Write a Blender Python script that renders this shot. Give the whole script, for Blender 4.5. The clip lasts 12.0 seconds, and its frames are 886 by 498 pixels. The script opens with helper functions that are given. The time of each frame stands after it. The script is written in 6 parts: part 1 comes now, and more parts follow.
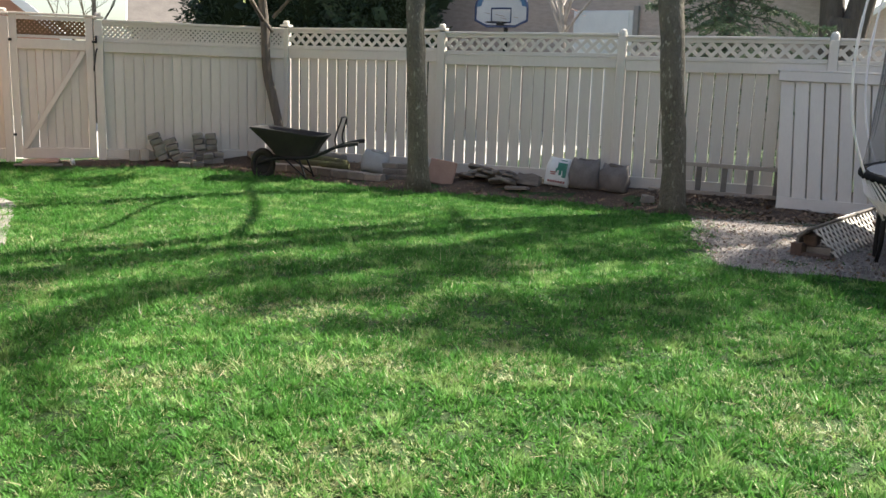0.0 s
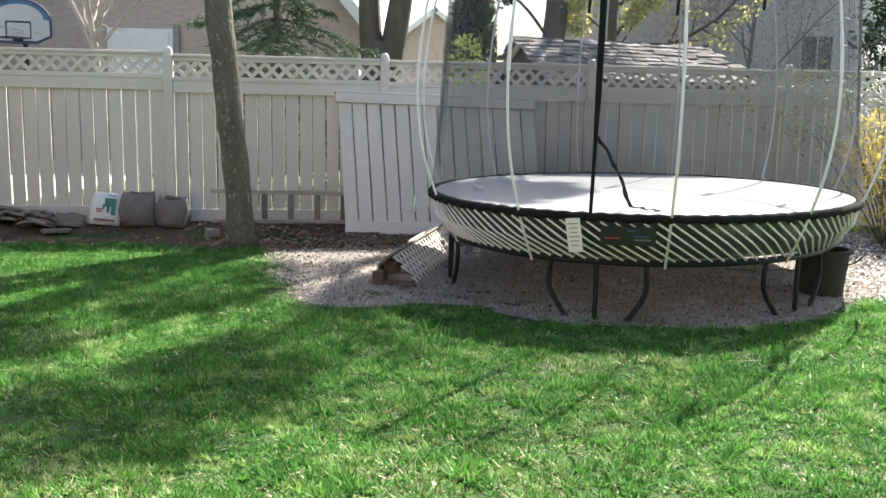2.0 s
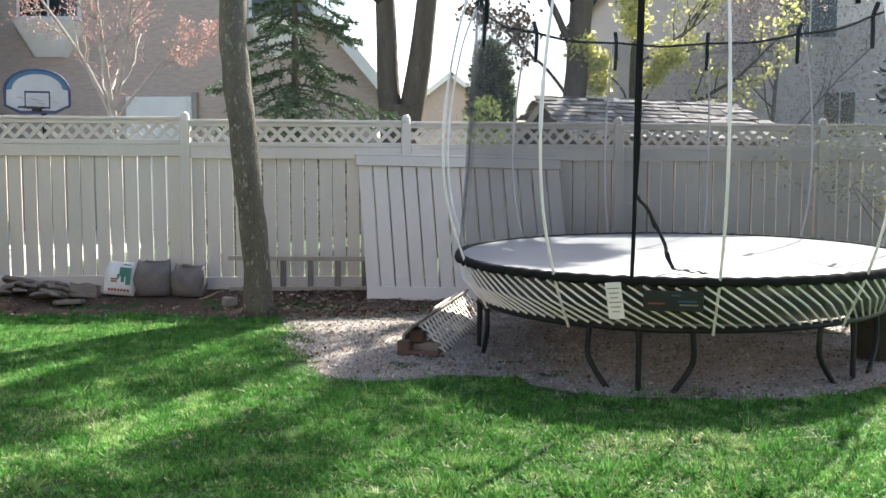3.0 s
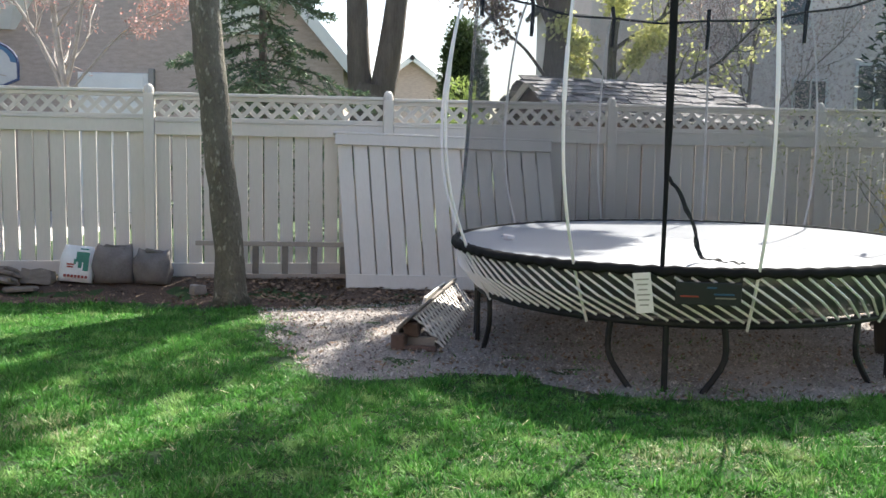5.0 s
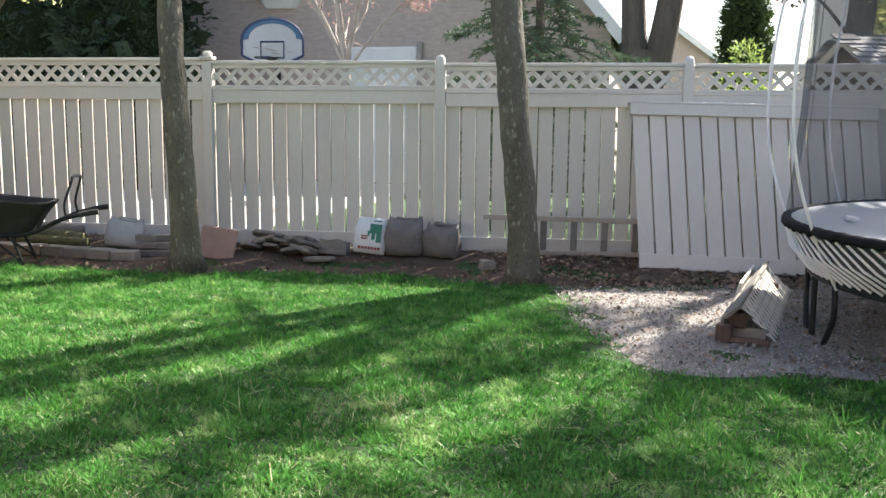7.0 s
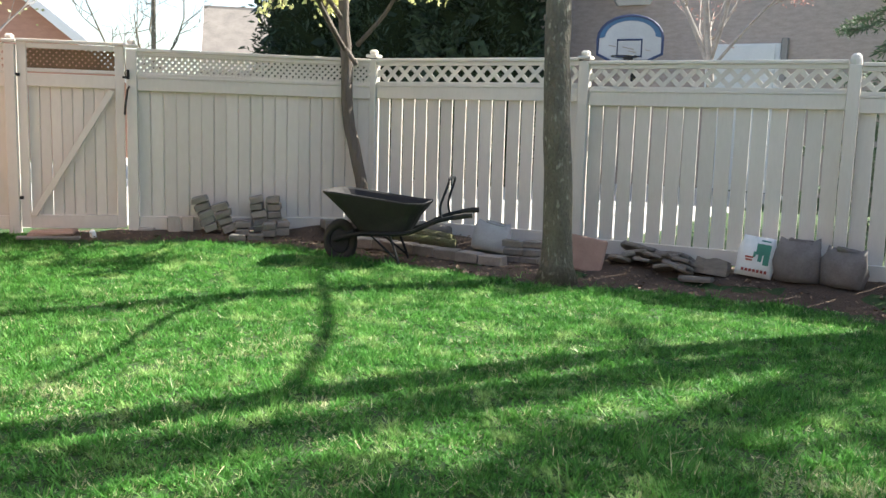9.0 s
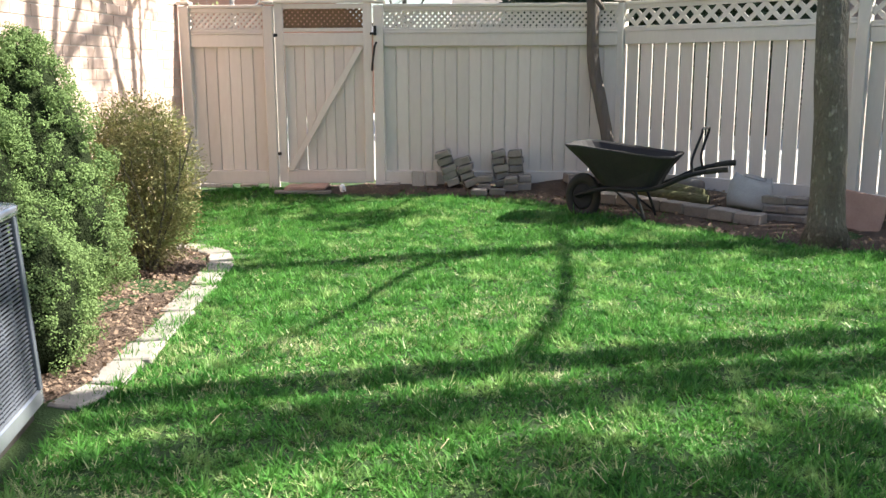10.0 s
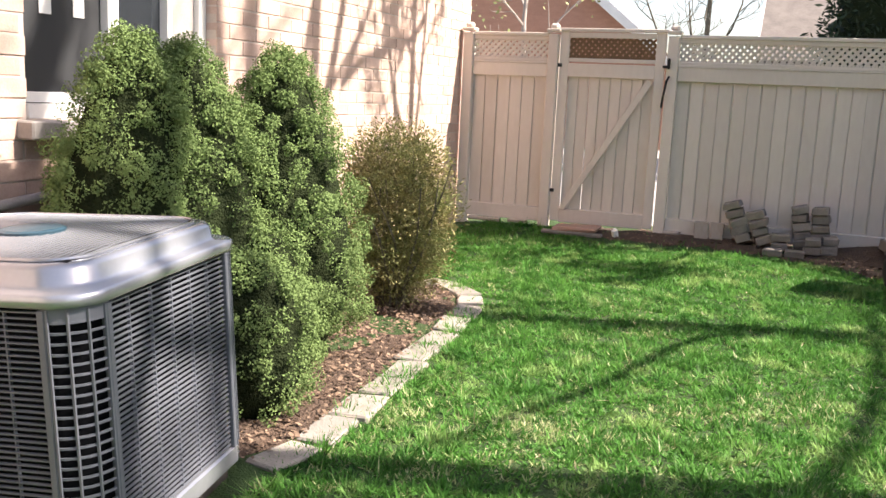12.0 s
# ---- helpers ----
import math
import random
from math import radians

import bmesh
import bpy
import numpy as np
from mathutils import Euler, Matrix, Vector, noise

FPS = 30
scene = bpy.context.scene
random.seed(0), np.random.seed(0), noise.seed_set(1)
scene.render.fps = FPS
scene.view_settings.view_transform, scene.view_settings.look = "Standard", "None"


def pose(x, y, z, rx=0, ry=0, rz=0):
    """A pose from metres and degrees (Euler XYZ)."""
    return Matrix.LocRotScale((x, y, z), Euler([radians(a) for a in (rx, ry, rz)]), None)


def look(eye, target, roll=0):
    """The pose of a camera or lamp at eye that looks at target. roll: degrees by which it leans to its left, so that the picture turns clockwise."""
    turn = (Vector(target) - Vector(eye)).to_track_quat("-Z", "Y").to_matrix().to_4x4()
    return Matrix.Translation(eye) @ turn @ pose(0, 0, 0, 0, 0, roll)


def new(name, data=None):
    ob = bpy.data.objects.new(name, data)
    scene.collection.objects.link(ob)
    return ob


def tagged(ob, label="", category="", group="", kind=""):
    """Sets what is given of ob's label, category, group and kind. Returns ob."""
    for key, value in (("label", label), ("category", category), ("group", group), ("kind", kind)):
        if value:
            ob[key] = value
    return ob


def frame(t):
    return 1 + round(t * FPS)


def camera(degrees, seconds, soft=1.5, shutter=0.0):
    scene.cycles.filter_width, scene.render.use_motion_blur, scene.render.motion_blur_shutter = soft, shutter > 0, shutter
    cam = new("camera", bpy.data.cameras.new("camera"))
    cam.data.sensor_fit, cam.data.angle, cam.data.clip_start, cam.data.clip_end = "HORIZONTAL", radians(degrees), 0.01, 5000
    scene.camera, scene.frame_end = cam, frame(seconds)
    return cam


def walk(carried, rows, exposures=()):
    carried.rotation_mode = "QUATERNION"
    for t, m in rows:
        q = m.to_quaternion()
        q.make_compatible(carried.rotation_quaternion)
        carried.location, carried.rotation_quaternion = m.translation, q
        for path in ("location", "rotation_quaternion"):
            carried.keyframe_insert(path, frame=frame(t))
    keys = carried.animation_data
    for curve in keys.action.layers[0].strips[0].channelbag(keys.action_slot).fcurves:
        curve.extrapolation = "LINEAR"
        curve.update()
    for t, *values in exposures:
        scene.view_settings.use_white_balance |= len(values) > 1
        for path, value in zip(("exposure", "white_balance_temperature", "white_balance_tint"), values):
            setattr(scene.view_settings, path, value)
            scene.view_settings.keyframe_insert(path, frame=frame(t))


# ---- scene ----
cam = camera(52.4, 12.0)
PATH = [
    (0, (0.119, 0.03, 1.404), (-0.777, 1.779, 1.036), 1.8),
    (0.5, (0.083, 0.286, 1.413), (-0.653, 2.109, 1.05), 0.6),
    (1, (0.029, 0.509, 1.38), (-0.474, 2.423, 1.093), 1.9),
    (1.5, (-0.085, 0.717, 1.371), (-0.334, 2.677, 1.059), 2.5),
    (2, (-0.231, 0.927, 1.413), (-0.203, 2.905, 1.116), 1.1),
    (2.5, (-0.286, 1.105, 1.427), (-0.253, 3.089, 1.176), 0.2),
    (3, (-0.31, 1.305, 1.396), (-0.322, 3.299, 1.236), 0.1),
    (3.5, (-0.372, 1.425, 1.417), (-0.344, 3.415, 1.219), 1.6),
    (5.5, (-0.761, 2.001, 1.312), (-0.66, 3.99, 1.126), 0.6),
    (6, (-0.93, 2.06, 1.308), (-0.982, 4.049, 1.111), 1.8),
    (6.5, (-1.129, 2.21, 1.377), (-1.346, 4.184, 1.14), -0.6),
    (7, (-1.204, 2.296, 1.339), (-1.629, 4.233, 1.081), 0.5),
    (7.5, (-1.551, 2.445, 1.382), (-2.18, 4.33, 1.158), 0.6),
    (9.5, (-2.058, 2.784, 1.398), (-3.298, 4.317, 1.063), 1.0),
    (10, (-2.151, 2.952, 1.398), (-3.605, 4.268, 1.007), -0.2),
    (10.5, (-2.191, 3.062, 1.41), (-3.764, 4.222, 0.986), 1.7),
    (11, (-2.436, 3.14, 1.416), (-4.089, 4.201, 1.037), 3.2),
    (11.5, (-2.596, 3.226, 1.405), (-4.273, 4.212, 0.941), 1.7),
    (12, (-2.704, 3.44, 1.419), (-4.498, 4.255, 1.081), 2.6),
]
walk(cam, [(t, look(eye, target, roll)) for t, eye, target, roll in PATH],
     [(0.0, 1.46, 6900, 8), (1.0, 1.62, 7000, 8), (2.5, 1.90, 6850, 8), (3.5, 1.92, 6700, 8), (5.5, 1.78, 6600, 8), (6.0, 1.84, 6600, 8), (7.5, 1.90, 6750, 8), (9.5, 1.82, 6600, 6), (10.5, 1.74, 6700, 12), (11.5, 1.78, 7000, 17), (12.0, 1.62, 7150, 18)])

# ---- light ----
SUN_AZ, SUN_EL = 31.0, 46.0        # degrees east of +y, degrees above the ground
world = bpy.data.worlds.new("sky")
scene.world = world
world.use_nodes = True
wn = world.node_tree.nodes
sky = wn.new("ShaderNodeTexSky")
sky.sky_type, sky.sun_disc = "NISHITA", False
sky.sun_elevation, sky.sun_rotation = radians(SUN_EL), radians(SUN_AZ)
sky.air_density, sky.dust_density = 1.0, 2.0
world.node_tree.links.new(sky.outputs[0], wn["Background"].inputs[0])
wn["Background"].inputs[1].default_value = 0.098
sun_data = bpy.data.lights.new("sun", "SUN")
sun_data.energy, sun_data.angle, sun_data.color = 5.0, radians(0.5), (1.0, 0.96, 0.89)
sun = new("sun", sun_data)
SUNV = Vector((math.sin(radians(SUN_AZ)) * math.cos(radians(SUN_EL)), math.cos(radians(SUN_AZ)) * math.cos(radians(SUN_EL)), math.sin(radians(SUN_EL))))
sun.matrix_world = look((20 * SUNV.x, 20 * SUNV.y, 20 * SUNV.z), (0, 0, 0))


# ---- materials ----
def shade(name, a, b=None, scale=6.0, fine=70.0, rough=0.7, metal=0.0, bump=0.25, depth=0.004, rnd=0.0, island=False, stretch=(1, 1, 1), spec=0.5, streak=0.0, trans=0.0, speck=None):
    """A surface of two colours: large cloudy change, fine grain, relief, and a change from piece to piece."""
    m = bpy.data.materials.new(name)
    m.use_nodes = True
    t, ln = m.node_tree.nodes, m.node_tree.links
    bsdf = t["Principled BSDF"]
    b = b or tuple(c * 0.72 for c in a)
    geo = t.new("ShaderNodeNewGeometry")
    mp = t.new("ShaderNodeVectorMath")
    mp.operation = "MULTIPLY"
    mp.inputs[1].default_value = stretch
    ln.new(geo.outputs["Position"], mp.inputs[0])
    n1, n2 = t.new("ShaderNodeTexNoise"), t.new("ShaderNodeTexNoise")
    for n, s in ((n1, scale), (n2, fine)):
        n.inputs["Scale"].default_value = s
        n.inputs["Detail"].default_value = 5
        ln.new(mp.outputs[0], n.inputs["Vector"])
    mix = t.new("ShaderNodeMix")
    mix.data_type = "RGBA"
    mix.inputs["A"].default_value, mix.inputs["B"].default_value = (*a, 1), (*b, 1)
    add = t.new("ShaderNodeMath")
    add.operation = "MULTIPLY_ADD"
    ln.new(n2.outputs[0], add.inputs[0])
    add.inputs[1].default_value = 0.9
    sub = t.new("ShaderNodeMath")
    sub.operation = "MULTIPLY_ADD"
    ln.new(n1.outputs[0], sub.inputs[0])
    sub.inputs[1].default_value, sub.inputs[2].default_value = 1.6, -0.75
    ln.new(sub.outputs[0], add.inputs[2])
    add.use_clamp = True
    ln.new(add.outputs[0], mix.inputs["Factor"])
    col = mix.outputs["Result"]
    if speck:
        n3 = t.new("ShaderNodeTexNoise")
        n3.inputs["Scale"].default_value = speck[1]
        n3.inputs["Detail"].default_value = 3
        ln.new(mp.outputs[0], n3.inputs["Vector"])
        rp = t.new("ShaderNodeValToRGB")
        rp.color_ramp.elements[0].position, rp.color_ramp.elements[1].position = speck[2], speck[2] + 0.12
        ln.new(n3.outputs[0], rp.inputs[0])
        m3 = t.new("ShaderNodeMix")
        m3.data_type = "RGBA"
        ln.new(rp.outputs[0], m3.inputs["Factor"])
        ln.new(col, m3.inputs["A"])
        m3.inputs["B"].default_value = (*speck[0], 1)
        col = m3.outputs["Result"]
    if rnd:
        hsv = t.new("ShaderNodeHueSaturation")
        src = geo.outputs["Random Per Island"] if island else t.new("ShaderNodeObjectInfo").outputs["Random"]
        mm = t.new("ShaderNodeMath")
        mm.operation = "MULTIPLY_ADD"
        ln.new(src, mm.inputs[0])
        mm.inputs[1].default_value, mm.inputs[2].default_value = 2 * rnd, 1 - rnd
        ln.new(mm.outputs[0], hsv.inputs["Value"])
        ln.new(col, hsv.inputs["Color"])
        col = hsv.outputs[0]
    ln.new(col, bsdf.inputs["Base Color"])
    bsdf.inputs["Roughness"].default_value, bsdf.inputs["Metallic"].default_value = rough, metal
    bsdf.inputs["Specular IOR Level"].default_value = spec
    if bump:
        bp = t.new("ShaderNodeBump")
        bp.inputs["Strength"].default_value, bp.inputs["Distance"].default_value = bump, depth
        ln.new(n2.outputs[0], bp.inputs["Height"])
        ln.new(bp.outputs[0], bsdf.inputs["Normal"])
    if trans:
        tr, ms = t.new("ShaderNodeBsdfTranslucent"), t.new("ShaderNodeMixShader")
        ln.new(col, tr.inputs[0])
        ms.inputs[0].default_value = trans
        ln.new(bsdf.outputs[0], ms.inputs[1])
        ln.new(tr.outputs[0], ms.inputs[2])
        ln.new(ms.outputs[0], t["Material Output"].inputs[0])
    return m


PAINT = shade("beige_fence_paint", (0.675, 0.63, 0.575), (0.585, 0.54, 0.485), 1.3, 45, 0.6, rnd=0.05, stretch=(1, 1, 0.25))
# the beige paint, its colour warmed for light bounced off the brick; brownish stains
PAINT_BOUNCE = shade("bounce_warmed_fence_paint", (0.65, 0.585, 0.525), (0.56, 0.495, 0.435), 1.1, 30, 0.65, rnd=0.06, stretch=(1, 1, 0.3), speck=((0.53, 0.45, 0.37), 1.7, 0.66))
CONCRETE = shade("pale_driveway_concrete", (0.46, 0.44, 0.415), (0.36, 0.34, 0.32), 0.8, 40, 0.9, bump=0.3)
ROOFBROWN = shade("brown_grey_roof", (0.20, 0.175, 0.155), (0.12, 0.105, 0.095), 2, 14, 0.95)
PAINT_OLD = shade("weathered_fence_paint", (0.47, 0.42, 0.375), (0.33, 0.28, 0.23), 2.2, 40, 0.7, rnd=0.06, stretch=(1, 1, 0.3))
BROWN_LATH = shade("brown_cedar_lath", (0.20, 0.115, 0.055), (0.12, 0.07, 0.035), 8, 60, 0.8)
SOIL = shade("dark_bed_soil", (0.115, 0.072, 0.048), (0.055, 0.036, 0.026), 7, 60, 0.95, bump=1.0, depth=0.03, speck=((0.2, 0.13, 0.08), 45, 0.62))
TURF = shade("turf_thatch", (0.022, 0.064, 0.010), (0.036, 0.064, 0.016), 2.2, 90, 0.95, bump=0.8, depth=0.02)
GRAVEL = shade("pea_gravel", (0.35, 0.315, 0.295), (0.165, 0.142, 0.125), 2.0, 55, 0.9, bump=1.0, depth=0.03, speck=((0.5, 0.45, 0.42), 38, 0.60))
BRICK = shade("pinkish_clay_brick", (0.61, 0.45, 0.38), (0.46, 0.32, 0.26), 9, 80, 0.85, rnd=0.13, bump=0.4)
BRICK_LOOSE = shade("pinkish_clay_bricks", (0.61, 0.45, 0.38), (0.46, 0.32, 0.26), 9, 80, 0.85, rnd=0.13, island=True, bump=0.4)
MORTAR = shade("grey_mortar", (0.58, 0.49, 0.43), None, 6, 90, 0.95)
FARBRICK = shade("neighbour_grey_brick", (0.54, 0.455, 0.405), (0.38, 0.31, 0.27), 5, 22, 0.9, stretch=(1, 1, 3))
REDBRICK = shade("red_gable_brick", (0.46, 0.25, 0.18), (0.36, 0.19, 0.135), 3, 18, 0.9, stretch=(1, 1, 3))
# reddish brick with the bright haze before it painted into a paler colour
FARRED_HAZE = shade("neighbour_haze_paled_brick", (0.90, 0.80, 0.77), (0.78, 0.68, 0.65), 3, 18, 0.9, stretch=(1, 1, 3))
WHITE = shade("white_trim_paint", (0.80, 0.80, 0.78), (0.70, 0.70, 0.69), 3, 40, 0.4, bump=0.05)
SILL = shade("cast_stone_sill", (0.38, 0.355, 0.33), (0.27, 0.25, 0.235), 7, 80, 0.8)
BARK = shade("grey_bark", (0.185, 0.165, 0.125), (0.085, 0.074, 0.055), 6, 45, 0.95, bump=1.0, depth=0.035, stretch=(1, 1, 0.5), speck=((0.31, 0.295, 0.235), 24, 0.585))
BARK_DARK = shade("dark_bark", (0.175, 0.145, 0.122), (0.085, 0.067, 0.055), 6, 40, 0.95, bump=1.0, depth=0.04, stretch=(1, 1, 0.2))
BARK_PALE = shade("pale_bark", (0.42, 0.38, 0.345), (0.24, 0.20, 0.175), 6, 40, 0.9, bump=0.6)
SHINGLE = shade("weathered_roof_shingle", (0.44, 0.42, 0.42), (0.10, 0.09, 0.09), 3.5, 20, 0.95, rnd=0.45)
DARKROOF = shade("dark_roof", (0.10, 0.09, 0.085), (0.06, 0.055, 0.05), 3, 30, 0.9)
BLACK = shade("black_steel", (0.013, 0.014, 0.015), (0.022, 0.022, 0.023), 6, 60, 0.5, bump=0.05, spec=0.2)
WEBBING = shade("black_webbing", (0.012, 0.012, 0.013), (0.02, 0.02, 0.02), 9, 120, 0.9, spec=0.08)
ROD = shade("white_fibreglass", (0.86, 0.82, 0.83), (0.78, 0.745, 0.755), 5, 60, 0.35, bump=0.03)
MATTE_MAT = shade("woven_mat", (0.43, 0.445, 0.48), (0.36, 0.375, 0.41), 2.5, 130, 0.42, bump=0.12, depth=0.002, spec=0.35, trans=0.10)
STONE_GREY = shade("grey_concrete_block", (0.29, 0.255, 0.225), (0.17, 0.145, 0.125), 9, 70, 0.9, rnd=0.14, bump=0.6, depth=0.008)
STONE_PALE = shade("pale_edging_stone", (0.33, 0.30, 0.265), (0.21, 0.19, 0.165), 7, 70, 0.9, rnd=0.14, bump=0.6, depth=0.008)
FLAG = shade("layered_flagstone", (0.27, 0.23, 0.195), (0.15, 0.125, 0.105), 8, 60, 0.9, rnd=0.15, bump=0.8, depth=0.01, stretch=(1, 1, 4))
TERRACOTTA = shade("salmon_paver", (0.42, 0.27, 0.21), (0.33, 0.20, 0.155), 8, 60, 0.9, speck=((0.55, 0.4, 0.33), 9, 0.66))
OLDWOOD = shade("grey_weathered_wood", (0.245, 0.22, 0.195), (0.145, 0.125, 0.108), 6, 40, 0.9, bump=0.5, stretch=(0.3, 1, 1), rnd=0.12)
REDWOOD = shade("reddish_old_wood", (0.135, 0.088, 0.068), (0.075, 0.05, 0.04), 6, 40, 0.9, bump=0.5, rnd=0.1)
BARROW = shade("dark_grey_poly_tray", (0.030, 0.029, 0.031), (0.045, 0.042, 0.041), 6, 50, 0.8, bump=0.15, spec=0.15)
RUBBER = shade("black_rubber", (0.02, 0.019, 0.018), (0.045, 0.038, 0.03), 12, 60, 0.85)
HUB = shade("dark_teal_badge", (0.03, 0.075, 0.105), None, 10, 60, 0.4)
ACGREY = shade("grey_enamel_steel", (0.43, 0.455, 0.50), (0.37, 0.39, 0.43), 3, 60, 0.27, metal=0.62, bump=0.03)
ACSLAT = shade("grey_louvre_enamel", (0.155, 0.168, 0.20), (0.12, 0.134, 0.16), 3, 60, 0.5, metal=0.1, bump=0.03)
# near-black: the shade inside the condenser is put into this colour
ACDARK = shade("condenser_dark_recess", (0.005, 0.0055, 0.007), (0.010, 0.011, 0.013), 12, 90, 0.8, spec=0.05)
BLUE = shade("blue_badge", (0.025, 0.10, 0.22), None, 10, 60, 0.4)
LITTER = shade("dry_leaf_litter", (0.27, 0.18, 0.12), (0.12, 0.082, 0.058), 10, 60, 0.9, rnd=0.45, island=True)
YEW = shade("yew_needles", (0.205, 0.292, 0.112), (0.128, 0.195, 0.072), 7, 16, 0.85, bump=0, rnd=0.04, island=True, trans=0.25, spec=0.03)
# dark colour that stands in for the shade deep inside a crown
SHADE_CORE = shade("dark_core_shade", (0.030, 0.042, 0.018), (0.014, 0.020, 0.010), 25, 90, 0.95, bump=1.0, depth=0.03, spec=0.05)
BROWNLEAF = shade("bronze_shrub_leaves", (0.25, 0.31, 0.115), (0.33, 0.25, 0.11), 6, 30, 0.7, bump=0, rnd=0.4, island=True, trans=0.25)
SPRUCE = shade("blue_green_spruce", (0.12, 0.175, 0.095), (0.065, 0.105, 0.058), 5, 30, 0.7, bump=0, rnd=0.4, island=True, trans=0.15)
# lit copy of the cedar foliage, sunlight put into the lighter green
CEDAR_LIT = shade("sunlit_cedar_leaves", (0.085, 0.13, 0.04), (0.04, 0.07, 0.022), 4, 30, 0.7, bump=0, rnd=0.4, island=True, trans=0.2)
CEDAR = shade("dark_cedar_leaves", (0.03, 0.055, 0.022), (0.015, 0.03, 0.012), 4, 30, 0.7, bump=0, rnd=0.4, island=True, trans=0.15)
YELLOW = shade("yellow_green_spring_leaves", (0.78, 0.76, 0.38), (0.62, 0.64, 0.26), 4, 30, 0.7, bump=0, rnd=0.3, island=True, trans=0.5)
FORSYTHIA = shade("yellow_blossom", (0.74, 0.58, 0.13), (0.6, 0.44, 0.09), 4, 30, 0.7, bump=0, rnd=0.3, island=True, trans=0.4)
BUD = shade("brown_buds", (0.17, 0.12, 0.08), (0.11, 0.075, 0.05), 4, 30, 0.8, bump=0, rnd=0.3, island=True, trans=0.2)
PINKBUD = shade("pinkish_grey_buds", (0.58, 0.45, 0.43), (0.46, 0.35, 0.33), 4, 30, 0.8, bump=0, rnd=0.3, island=True, trans=0.5)
SIGN = shade("dark_printed_panel", (0.016, 0.018, 0.024), (0.010, 0.012, 0.016), 12, 60, 0.6)
REDBUD = shade("red_buds", (0.56, 0.32, 0.28), (0.44, 0.23, 0.20), 4, 30, 0.7, bump=0, rnd=0.3, island=True, trans=0.3)
BLOSSOM = shade("white_blossom", (0.82, 0.80, 0.78), (0.7, 0.67, 0.64), 4, 30, 0.7, bump=0, island=True, rnd=0.1, trans=0.3)
IVY = shade("pale_green_ivy", (0.34, 0.36, 0.15), (0.20, 0.24, 0.09), 4, 30, 0.6, bump=0, rnd=0.4, island=True, trans=0.3)
GRASS = shade("grass_blades", (0.130, 0.322, 0.064), (0.033, 0.136, 0.026), 4.5, 26, 0.48, bump=0, rnd=0.45, island=True, trans=0.42, spec=0.12, speck=((0.25, 0.40, 0.13), 4.0, 0.55))
DRYGRASS = shade("pale_dry_blades", (0.42, 0.42, 0.22), (0.25, 0.33, 0.12), 3.0, 20, 0.5, bump=0, rnd=0.35, island=True, trans=0.2)
SACK_PALE = shade("pale_grey_sack", (0.40, 0.385, 0.37), (0.30, 0.285, 0.27), 7, 60, 0.8, bump=0.4)
RED_INK = shade("red_print", (0.35, 0.05, 0.04), None, 10, 60, 0.5)


def glass_mat(name, tint):
    m = bpy.data.materials.new(name)
    m.use_nodes = True
    p = m.node_tree.nodes["Principled BSDF"]
    p.inputs["Base Color"].default_value = (*tint, 1)
    p.inputs["Roughness"].default_value, p.inputs["Specular IOR Level"].default_value = 0.06, 0.8
    return m


PANE = glass_mat("dark_window_glass", (0.025, 0.03, 0.035))
SCREEN = shade("insect_screen", (0.026, 0.029, 0.032), (0.020, 0.022, 0.024), 3, 200, 0.6)


def net_mat(name, thin, vary):
    m = bpy.data.materials.new(name)
    m.use_nodes = True
    t, ln = m.node_tree.nodes, m.node_tree.links
    p = t["Principled BSDF"]
    p.inputs["Base Color"].default_value = (0.050, 0.052, 0.057, 1)
    p.inputs["Roughness"].default_value = 0.7
    tr, ms = t.new("ShaderNodeBsdfTransparent"), t.new("ShaderNodeMixShader")
    nz = t.new("ShaderNodeTexNoise")
    nz.inputs["Scale"].default_value = 2.5
    geo = t.new("ShaderNodeNewGeometry")
    ln.new(geo.outputs["Position"], nz.inputs["Vector"])
    mm = t.new("ShaderNodeMath")
    mm.operation = "MULTIPLY_ADD"
    ln.new(nz.outputs[0], mm.inputs[0])
    mm.inputs[1].default_value, mm.inputs[2].default_value = vary, thin
    ln.new(mm.outputs[0], ms.inputs[0])
    ln.new(tr.outputs[0], ms.inputs[1])
    ln.new(p.outputs[0], ms.inputs[2])
    ln.new(ms.outputs[0], t["Material Output"].inputs[0])
    return m


NET = net_mat("black_netting", 0.27, 0.12)
SKIRT = net_mat("black_skirt_mesh", 0.86, 0.12)


# ---- building blocks ----
def link_mesh(name, me, material, parent=None, label="", m=None):
    if material and not me.materials:
        me.materials.append(material)
    ob = new(name, me)
    if parent:
        ob.parent = parent
    if m is not None:
        ob.matrix_local = m
    if label:
        tagged(ob, label)
    return ob


def part(name, bm, material, parent=None, label="", m=None, smooth=False):
    """Links a bmesh as one mesh object under a thing or under a part."""
    me = bpy.data.meshes.new(name)
    bmesh.ops.recalc_face_normals(bm, faces=bm.faces)
    bm.to_mesh(me)
    bm.free()
    if smooth:
        me.polygons.foreach_set("use_smooth", [True] * len(me.polygons))
    return link_mesh(name, me, material, parent, label, m)


def thing(name, label, category, m=None, group="", kind=""):
    ob = new(name)
    ob.empty_display_size = 0.1
    if m is not None:
        ob.matrix_world = m
    return tagged(ob, label, category, group, kind)


